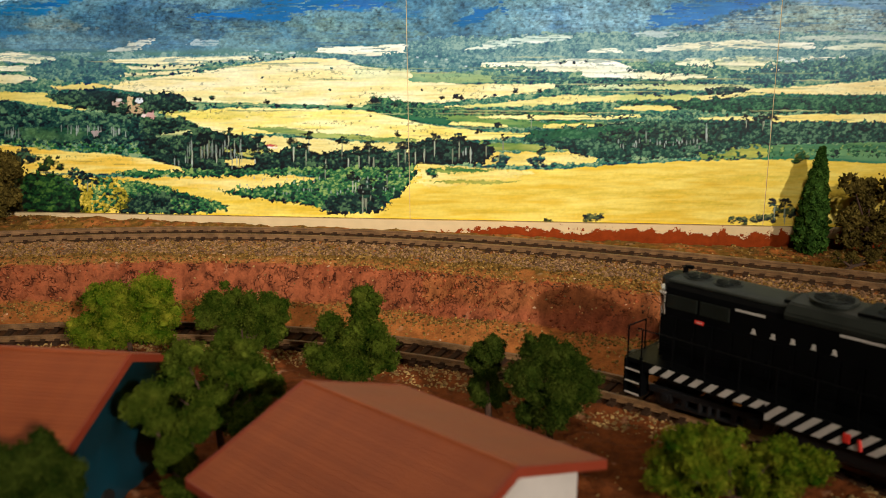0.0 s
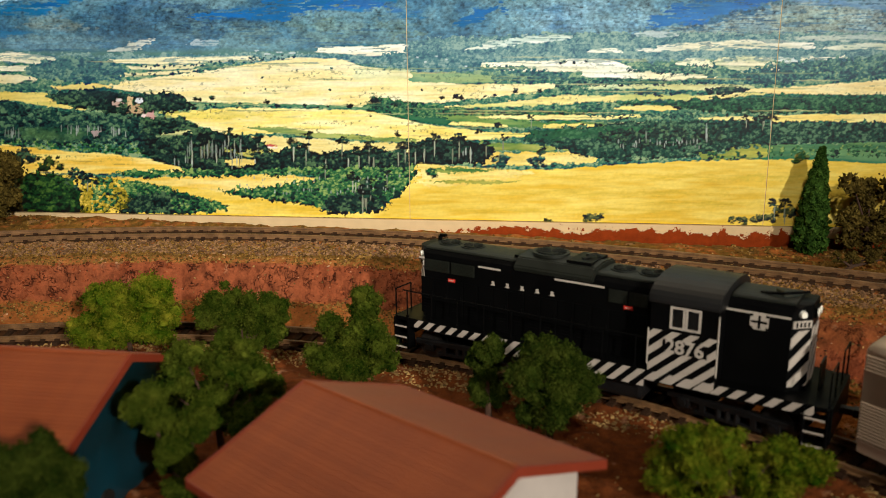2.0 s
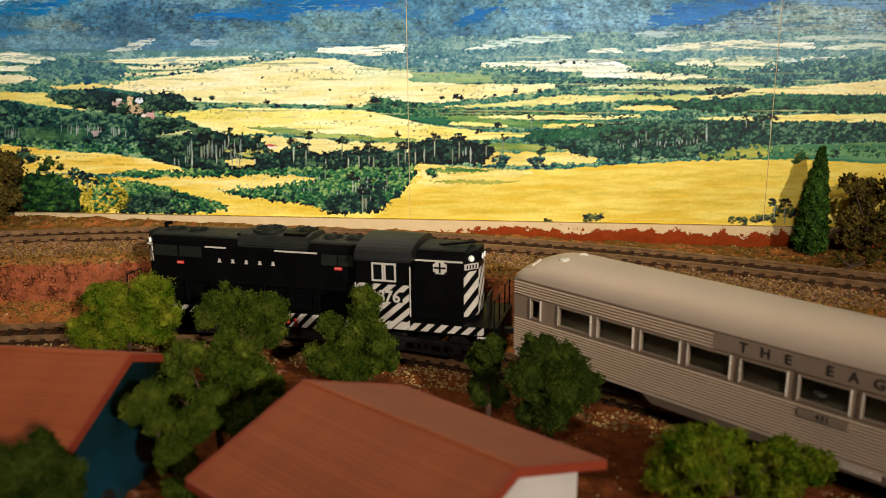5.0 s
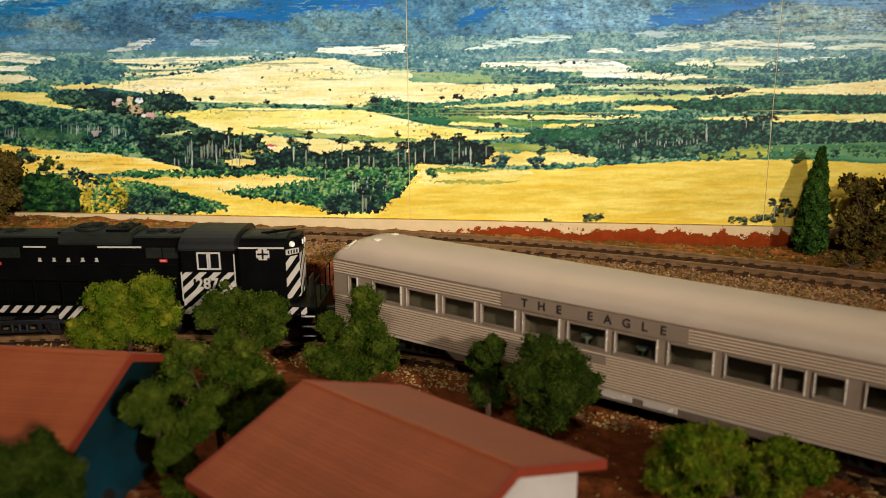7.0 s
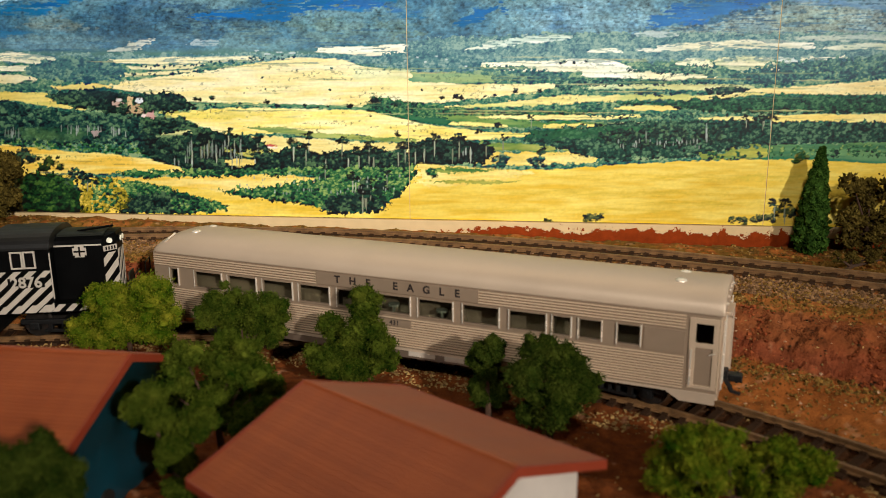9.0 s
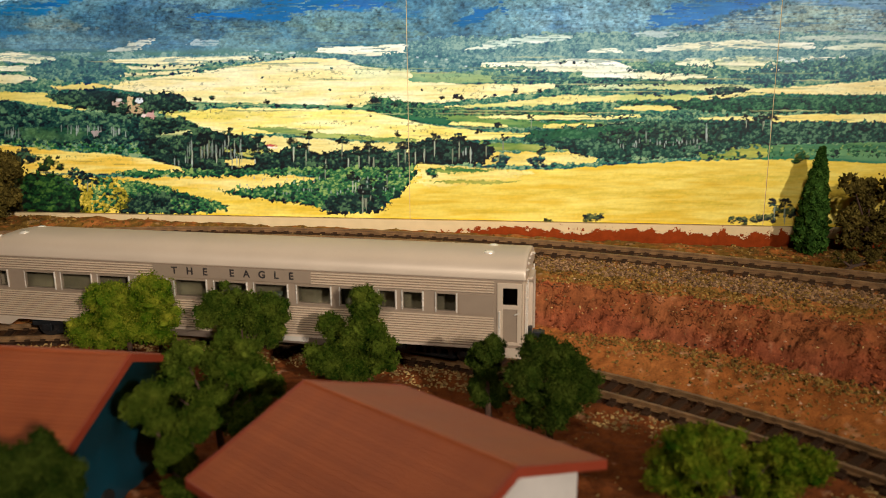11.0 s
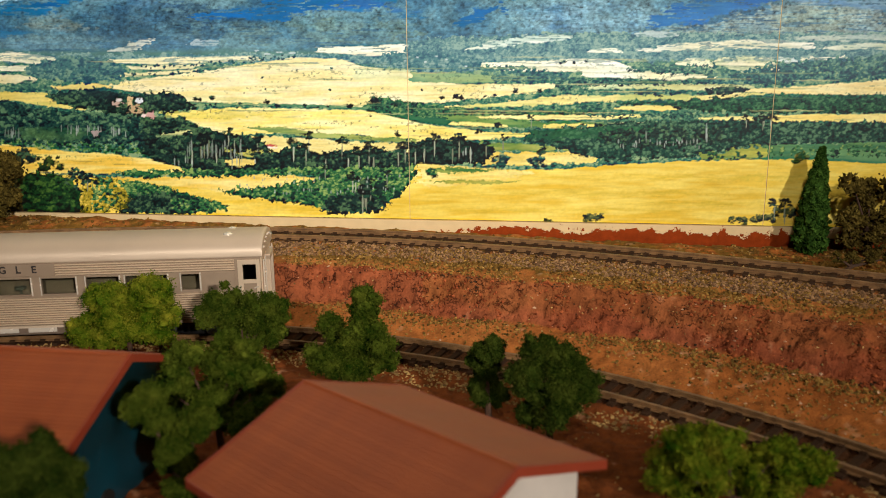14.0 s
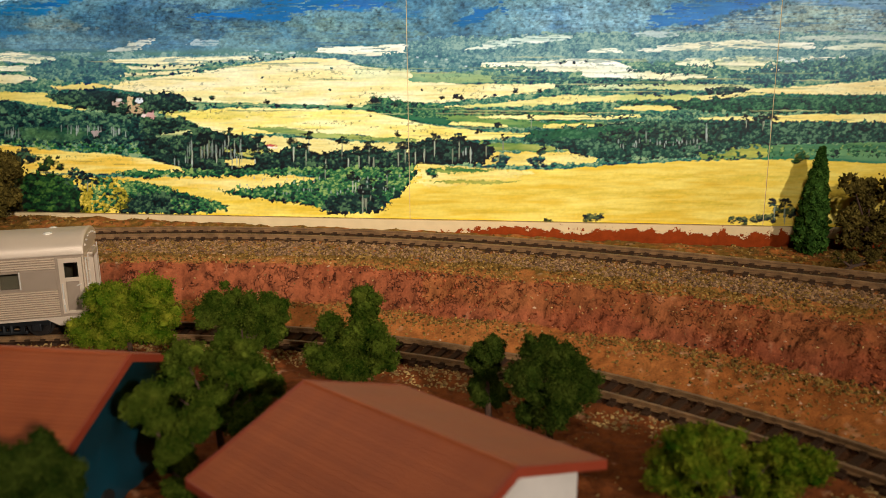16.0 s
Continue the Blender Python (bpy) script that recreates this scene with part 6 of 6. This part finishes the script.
    # ends
    for u, s in ((L0, -1), (L1, 1)):
        bm = bmesh.new()
        block(bm, min(u, u - s * 1.0), max(u, u - s * 1.0), -16.3, -4.2, 8, 39, 0.1)
        block(bm, min(u, u - s * 1.0), max(u, u - s * 1.0), 4.2, 16.3, 8, 39, 0.1)
        block(bm, min(u, u - s * 1.0), max(u, u - s * 1.0), -4.2, 4.2, 33, 39, 0.1)
        e = part("end_wall", bm, M_SILVER, co)
        bm = bmesh.new()
        for y in (-5.2, 5.2):
            block(bm, min(u, u + s * 2.4), max(u, u + s * 2.4), y - 1.0, y + 1.0, 12, 36.5, 0.3)
        block(bm, min(u, u + s * 2.4), max(u, u + s * 2.4), -6.2, 6.2, 34.5, 37.0, 0.3)
        part("diaphragm", bm, M_SILVER2, e)
        bm = bmesh.new()
        block(bm, min(u - s * 1.4, u - s * 0.8), max(u - s * 1.4, u - s * 0.8), -4.2, 4.2, 11, 33)
        part("end_door", bm, M_UNDER, e)
        bm = bmesh.new()
        for y in (-15.6, -9.5, 9.5, 15.6):
            rod(bm, (u + s * 0.7, y, 12), (u + s * 0.7, y, 37), 0.35, 6)
        for z in (18, 24, 30, 36):
            rod(bm, (u + s * 0.7, -15.6, z), (u + s * 0.7, -12.6, z), 0.3, 6)
        for q in range(7 if s > 0 else 0):
            rod(bm, (u + s * 0.6, -13.5 + 4.5 * q, 41.0 + 3.6 * math.sin(math.pi * (q + 0.6) / 7.2)), (u + s * 1.1, -13.5 + 4.5 * q, 41.6 + 3.6 * math.sin(math.pi * (q + 0.6) / 7.2)), 0.5, 6)
        part("grab_rail", bm, M_BRIGHT, e)
        bm = bmesh.new()
        rod(bm, (u + s * 1.5, -9, 14), (u + s * 4.0, -8, 9), 0.8, 6)
        rod(bm, (u + s * 4.0, -8, 9), (u + s * 6.5, -6, 7.5), 0.7, 6)
        block(bm, min(u, u + s * 2.5), max(u, u + s * 2.5), -9, -6, 13, 17, 0.4)
        part("hose", bm, M_UNDER, e)
        coupler(co, u, s, 10 if s < 0 else 7)
    # inside
    bm = bmesh.new()
    block(bm, L0 + 2, L1 - 2, -16, 16, 10.4, 12.0)
    part("floor_pan", bm, M_UNDER, co)
    bm = bmesh.new()
    for u in (-33.5, 21.2, 57.3, 92.0, 105.5):
        block(bm, u - 0.5, u + 0.5, -16, 16, 12, 39)
    block(bm, -33, 21, -11, -10.2, 12, 39)
    block(bm, 58, 105, -10, -9.2, 12, 39)
    block(bm, -120, -34, -11.5, -10.7, 12, 39)
    block(bm, 22, 57, -9.5, -8.7, 12, 39)
    part("partition", bm, M_INSIDE, co)
    for k in range(9):
        u = -110 + k * 8.4
        for y in (8,):
            bm = bmesh.new()
            block(bm, u, u + 4.4, y - 4, y + 4, 14.5, 18, 0.4)
            block(bm, u + 3.6, u + 5.2, y - 4, y + 4, 17, 25.5, 0.5)
            part("seat", bm, M_SEAT, co)
    for u in (-8, 13):
        bm = bmesh.new()
        rod(bm, (u, -13.6, 12), (u, -13.6, 26.5), 0.6, 8)
        rod(bm, (u, -13.6, 26.5), (u, -13.6, 27.4), 2.3, 18)
        part("table", bm, M_SEAT, co)
    bm = bmesh.new()
    block(bm, -50, -20, -11, 11, 4.5, 9.5, 0.6)
    block(bm, -10, 10, -12, -2, 4.5, 9.5, 0.6)
    block(bm, 18, 48, -11, 11, 4.8, 9.5, 0.6)
    block(bm, L0 + 6, L1 - 6, -4, 4, 8.5, 10.4)
    part("underframe_box", bm, M_UNDER, co)
    t1 = truck(co, -88, 29, 5.2, 42)
    t2 = truck(co, 81, 29, 5.2, 42)
    return co, t1, t2


M_INKGLASS = surface("dark_cab_glass", srgb(14, 15, 16), 0.12, vary=0.1, bump=0.0)
LOCO, LOCO_T1, LOCO_T2 = build_locomotive()
COACH, COACH_T1, COACH_T2 = build_coach()


# ---------------------------------------------------------------- houses
def build_house(name, m, length, half, z_eave, z_ridge, wall_mat, label, over=4.5):
    """A gabled house in millimetres, its ridge along x: walls, a roof laid in courses, barge boards, openings."""
    ho = thing(name, m, label, "house", "model houses")
    wl, wh = length / 2 - over, half - over - 1.0
    z_wall = z_eave + (z_ridge - z_eave) * (over + 1.0) / half - 0.9
    for s in (-1, 1):
        bm = bmesh.new()
        block(bm, -wl, wl, s * wh - 0.8, s * wh + 0.8, -3, z_wall)
        part("side_wall", bm, wall_mat, ho)
    for s in (-1, 1):
        bm = bmesh.new()
        o = [(-wh + 0.8, -3), (wh - 0.8, -3), (wh - 0.8, z_wall), (0, z_ridge - 1.6), (-wh + 0.8, z_wall)]
        prism(bm, o, s * wl - 0.8, s * wl + 0.8)
        part("gable_wall", bm, wall_mat, ho)
    slope = math.hypot(half, z_ridge - z_eave)
    tilt = math.atan2(z_ridge - z_eave, half)
    n = 26
    w = slope / n
    for s in (-1, 1):
        # deck under the courses
        bm = bmesh.new()
        o = [(s * half, z_eave - 1.1), (0, z_ridge - 1.1), (0, z_ridge - 0.35), (s * half, z_eave - 0.35)]
        prism(bm, o, -length / 2 + 0.4, length / 2 - 0.4)
        deck = part("roof_deck", bm, M_ROOF, ho)
        bm = bmesh.new()
        block(bm, -length / 2, length / 2, -0.1, w + 0.35, -0.2, 0.22)
        me = None
        for k in range(n):
            if me is None:
                ob = part("tile_course", bm, M_ROOF, ho)
                me = ob.data
            else:
                ob = new("tile_course", me)
                ob.parent = ho
            y = s * half * (1 - k / n)
            z = z_eave + (z_ridge - z_eave) * k / n
            ob.matrix_basis = Matrix.Translation((0, y * MM, z * MM)) @ Matrix.Rotation(0 if s < 0 else math.pi, 4, "Z") @ Matrix.Rotation(tilt - 0.05, 4, "X")
        for e in (-1, 1):
            bm = bmesh.new()
            o = [(s * (half + 0.3), z_eave - 2.3), (s * 0.02, z_ridge - 2.3), (s * 0.02, z_ridge + 0.3), (s * (half + 0.3), z_eave + 0.3)]
            prism(bm, o, e * length / 2 - 0.45 + e * 0.5, e * length / 2 + 0.45 + e * 0.5)
            part("barge_board", bm, M_TRIM, ho)
        bm = bmesh.new()
        block(bm, -length / 2, length / 2, s * (half + 0.4) - 0.4, s * (half + 0.4) + 0.4, z_eave - 1.9, z_eave + 0.2, 0.2)
        part("fascia", bm, M_TRIM, ho)
    bm = bmesh.new()
    rod(bm, (-length / 2, 0, z_ridge - 0.1), (length / 2, 0, z_ridge - 0.1), 0.75, 10)
    part("ridge_cap", bm, M_ROOF, ho)
    return ho


GROUND_Z = -0.0066
build_house("house", pose(-0.0111, 0.1812, GROUND_Z, 0, 0, -41.7), 70.6, 36.8, 32.5, 46.0, M_WHITE, "white-walled model house with a terracotta red gabled roof")
TEAL_HOUSE = build_house("house", pose(-0.1375, 0.2330, GROUND_Z, 0, 0, -8.9), 90.0, 34.0, 32.5, 46.0, M_TEAL, "teal-walled model house with a terracotta red gabled roof")


bm = bmesh.new()
rod(bm, (41.2, -14, 6), (42.4, -14, 6), 3.2, 18)
part("round_vent", bm, M_DOOR, TEAL_HOUSE, "dark round vent low on the gable")


# ---------------------------------------------------------------- trees
def crumbs(rs, centre, n, r0, r1):
    """Small crumbs of foam at the given centres, as arrays."""
    tetra = np.array([(1, 1, 1), (1, -1, -1), (-1, 1, -1), (-1, -1, 1)], float) * 0.8
    tri = np.array([(0, 1, 2), (0, 3, 1), (0, 2, 3), (1, 3, 2)])
    r = rs.uniform(r0, r1, n)
    q = rs.normal(size=(n, 3, 3))
    q = np.linalg.qr(q)[0]
    v = np.einsum("nij,kj->nki", q, tetra) * (1 + 0.5 * rs.uniform(-1, 1, (n, 4, 1))) * r[:, None, None] + centre[:, None]
    return v.reshape(-1, 3), (tri[None] + (np.arange(n) * 4)[:, None, None]).reshape(-1, 3)


def ball():
    bm = bmesh.new()
    bmesh.ops.create_icosphere(bm, subdivisions=2, radius=1.0)
    v = np.array([tuple(p.co) for p in bm.verts])
    f = np.array([[p.index for p in q.verts] for q in bm.faces])
    bm.free()
    return v, f


BALL_V, BALL_F = ball()


def build_tree(name, x, y, lobes, leaf, seed, label, category="tree", crumb=(0.00016, 0.00040), count=30000, group="model trees", clumps=18, solid=0.74):
    """A model tree: a trunk, limbs to each lobe and a crown of foam clumps, each a rough lump set with crumbs. Lobes: across, height, radius."""
    rs = np.random.RandomState(seed)
    z0 = float(ground([x], [y])[0][0]) - 0.0006
    tr = thing(name, pose(x, y, z0), label, category, group)
    total = sum(l[2] ** 2 for l in lobes)
    verts, faces, mids, base = [], [], [], 0
    for dx, z, r in lobes:
        c = np.array((dx, rs.uniform(-0.35, 0.35) * r, z - z0))
        mids.append((c, r))
        d = rs.normal(size=(clumps, 3))
        d /= np.linalg.norm(d, axis=1)[:, None]
        size = r * rs.uniform(0.25, 0.47, clumps)
        mid = c + d * (r * 1.08 - size)[:, None] * rs.uniform(0.62, 1.0, (clumps, 1))
        for m, q in zip(mid, size):
            if m[2] < 0.3 * q:
                continue
            o = rs.uniform(0, 50, 2)
            lump = 0.52 + 0.92 * lattice(71, BALL_V[:, 0] * 3.4 + o[0] + BALL_V[:, 2] * 2.3, BALL_V[:, 1] * 3.4 + o[1] - BALL_V[:, 2] * 1.9, 1.0)
            skin = m + BALL_V * (q * lump)[:, None] * (1.0, 1.0, 0.9)
            if solid:
                verts.append(m + (skin - m) * solid)
                faces.append(BALL_F + base)
                base += len(BALL_V)
            k = max(6, int(count * r * r / total * (q / r) ** 2 / 0.135 / clumps))
            w = rs.dirichlet((0.7, 0.7, 0.7), k)
            p = np.einsum("ki,kij->kj", w, skin[BALL_F[rs.randint(0, len(BALL_F), k)]])
            p = m + (p - m) * rs.uniform(0.70, 1.22, (k, 1)) if solid else m + (p - m) * rs.uniform(0.2, 1.3, (k, 1))
            p = p[p[:, 2] > 0.0006]
            v, f = crumbs(rs, p, len(p), *crumb)
            verts.append(v)
            faces.append(f + base)
            base += len(v)
    soup("crown", np.concatenate(verts), np.concatenate(faces), LEAF[leaf], tr)
    bm = bmesh.new()
    top = max(z for _, z, _ in lobes) - z0
    cx = float(np.mean([c[0] for c, _ in mids]))
    fork = Vector((cx * 0.4, 0, 0.35 * top)) / MM
    rod(bm, (0, 0, -1.0), fork, 1.5, 8, 1.0)
    part("trunk", bm, M_BARK, tr)
    for c, r in mids:
        bm = bmesh.new()
        rod(bm, fork, Vector(c) / MM, 0.75, 6, 0.3)
        part("limb", bm, M_BARK, tr)
    return tr


build_tree("bush", -0.135, 0.330, ((0.0119, 0.0266, 0.0100), (-0.0050, 0.0242, 0.0115), (0.0038, 0.0166, 0.0132), (-0.0186, 0.0104, 0.0092), (0.0156, 0.0139, 0.0101), (-0.0066, 0.0090, 0.0097)), "light", 1,
           "broad yellow-green foam bush beside the lower track")
build_tree("tree", -0.085, 0.318, ((-0.0039, 0.0263, 0.0097), (0.0086, 0.0238, 0.0097), (0.0167, 0.0225, 0.0070), (-0.0112, 0.0215, 0.0070), (0.0023, 0.0153, 0.0116), (0.0138, 0.0127, 0.0089)), "mid", 2,
           "green foam model tree between house and lower track")
build_tree("tree", -0.073, 0.245, ((0.0049, 0.0304, 0.0109), (-0.0096, 0.0295, 0.0091), (-0.0242, 0.0199, 0.0070), (0.0100, 0.0245, 0.0091), (-0.0018, 0.0138, 0.0110), (-0.0133, 0.0079, 0.0083), (0.0072, 0.0097, 0.0083), (-0.0159, 0.0198, 0.0082), (0.0150, 0.0200, 0.0072)), "mid", 3,
           "loose dark green foam tree between the two houses")
build_tree("tree", -0.073, 0.205, ((-0.0085, 0.0345, 0.0060), (-0.0010, 0.0185, 0.0066), (0.0058, 0.0275, 0.0064), (-0.0045, 0.0270, 0.0056), (0.0, 0.0090, 0.0060)), "mid", 16,
           "thin green foam tree beside the teal gable wall")
build_tree("tree", -0.040, 0.300, ((0.0084, 0.0304, 0.0079), (-0.0040, 0.0213, 0.0062), (0.0102, 0.0188, 0.0106), (-0.0066, 0.0120, 0.0100), (0.0144, 0.0094, 0.0089), (0.0032, 0.0060, 0.0100)), "mid", 4,
           "pointed green foam model tree behind the white house")
build_tree("tree", 0.016, 0.270, ((-0.0008, 0.0240, 0.0060), (-0.0021, 0.0155, 0.0070), (-0.0001, 0.0068, 0.0071)), "dark", 5,
           "small dark green upright foam tree by the white house")
build_tree("tree", 0.036, 0.255, ((-0.0041, 0.0275, 0.0072), (-0.0087, 0.0195, 0.0080), (0.0045, 0.0224, 0.0091), (0.0114, 0.0142, 0.0080), (0.0010, 0.0102, 0.0105), (-0.0075, 0.0071, 0.0067)), "dark", 6,
           "rounded dark green foam tree by the lower track")
build_tree("bush", 0.083, 0.205, ((-0.0161, 0.0174, 0.0094), (-0.0069, 0.0199, 0.0081), (-0.0228, 0.0123, 0.0066), (-0.0116, 0.0087, 0.0110), (0.0082, 0.0172, 0.0066), (0.0180, 0.0128, 0.0072), (0.0089, 0.0085, 0.0095), (0.0010, 0.0095, 0.0063)), "light", 7,
           "low wide yellow-green foam bush beside the lower track", count=36000)
build_tree("tree", -0.104, 0.172, ((0.0085, 0.0343, 0.0066), (0.0145, 0.0299, 0.0059), (0.0037, 0.0278, 0.0079), (0.0126, 0.0247, 0.0080), (-0.0008, 0.0336, 0.0066), (0.0050, 0.0180, 0.0090)), "dark", 8,
           "dark green foam tree in front of the teal house")
build_tree("tree", 0.2145, 0.400, ((-0.0118, 0.0594, 0.0067), (0.0001, 0.0536, 0.009), (-0.0113, 0.0422, 0.0074), (0.0006, 0.0377, 0.0102), (0.0123, 0.0577, 0.0101), (0.0116, 0.0405, 0.0102), (-0.0085, 0.0305, 0.0063), (0.0032, 0.0275, 0.0074)), "brown", 9,
           "brown-olive sparse model tree against the mural", count=5000, crumb=(0.0004, 0.0010), clumps=16, solid=0.0)
build_tree("tree", -0.255, 0.450, ((0.0109, 0.0630, 0.0100), (0.0014, 0.0520, 0.0120), (0.0130, 0.0487, 0.0070), (0.0064, 0.0423, 0.0070)), "brown", 10,
           "brown-olive model tree against the mural", count=5000, crumb=(0.0004, 0.0010), clumps=16, solid=0.0)
build_tree("shrub", 0.190, 0.372, ((-0.004, 0.0290, 0.0035), (0.004, 0.0280, 0.0040), (0.012, 0.0290, 0.0045), (0.020, 0.0285, 0.0040)), "brown", 12,
           "low dry shrub at the foot of the mural", "shrub", count=1600, clumps=12)


def build_cypress(x, y, height, radius):
    """A dense narrow cypress of many upright sprays."""
    rs = np.random.RandomState(14)
    z0 = float(ground([x], [y])[0][0]) - 0.0006
    tr = thing("cypress", pose(x, y, z0), "tall narrow dark green model cypress against the mural", "tree", "model trees")
    n = 9000
    h = rs.rand(n) ** 0.8
    prof = np.interp(h, (0, 0.06, 0.25, 0.55, 0.85, 1.0), (0.85, 1.0, 0.97, 0.74, 0.36, 0.07))
    a = rs.uniform(0, 6.283, n)
    lump = 0.62 + 0.62 * lattice(15, a * 3, h * 26, 1.0)
    r = radius * prof * lump * rs.uniform(0.6, 1.0, n)
    pts = np.stack([r * np.cos(a) + 0.0022 * h, r * np.sin(a), 0.002 + h * height], 1)
    v, f = crumbs(rs, pts, n, 0.0005, 0.0011)
    soup("crown", v, f, LEAF["cypress"], tr)
    bm = bmesh.new()
    rod(bm, (0, 0, -1), (0, 0, 40), 1.2, 8, 0.3)
    part("trunk", bm, M_BARK, tr)


build_cypress(0.1893, 0.4095, 0.0535, 0.0080)


# ---------------------------------------------------------------- what moves
def motions():
    """The train runs along the lower track; its trucks swivel and its wheels roll."""
    times = sorted({r[0] for r in RUN} | {4.5, 5.0, 5.5, 6.0, 9.5, 10.0, 10.5, 11.0})
    for ob, trucks, behind, base in ((LOCO, ((LOCO_T1, -0.0545), (LOCO_T2, 0.0545)), 0.0, LOCO_BASE), (COACH, ((COACH_T1, -0.088), (COACH_T2, 0.081)), CAR_BEHIND, CAR_BASE)):
        states = [(t, *on_track(run_at(t) + behind, base)) for t in times]
        walk(ob, [(t, m) for t, m, a, b in states])
        for tr, x in trucks:
            rows = []
            for t, m, a, b in states:
                px, py, h = low_at(run_at(t) + behind + x)
                q = m.inverted() @ Vector((px, py, 0))
                rows.append((t, pose(x, q.y, 0, 0, 0, math.degrees(h) - math.degrees(m.to_euler().z))))
            walk(tr, rows)
    steps = [0.1 * k for k in range(161)]
    for ob, x, r in AXLES:
        walk(ob, [(t, pose(x * MM, 0, r * MM, 0, math.degrees((run_at(t) - run_at(0)) / (r * MM)), 0)) for t in steps])


motions()
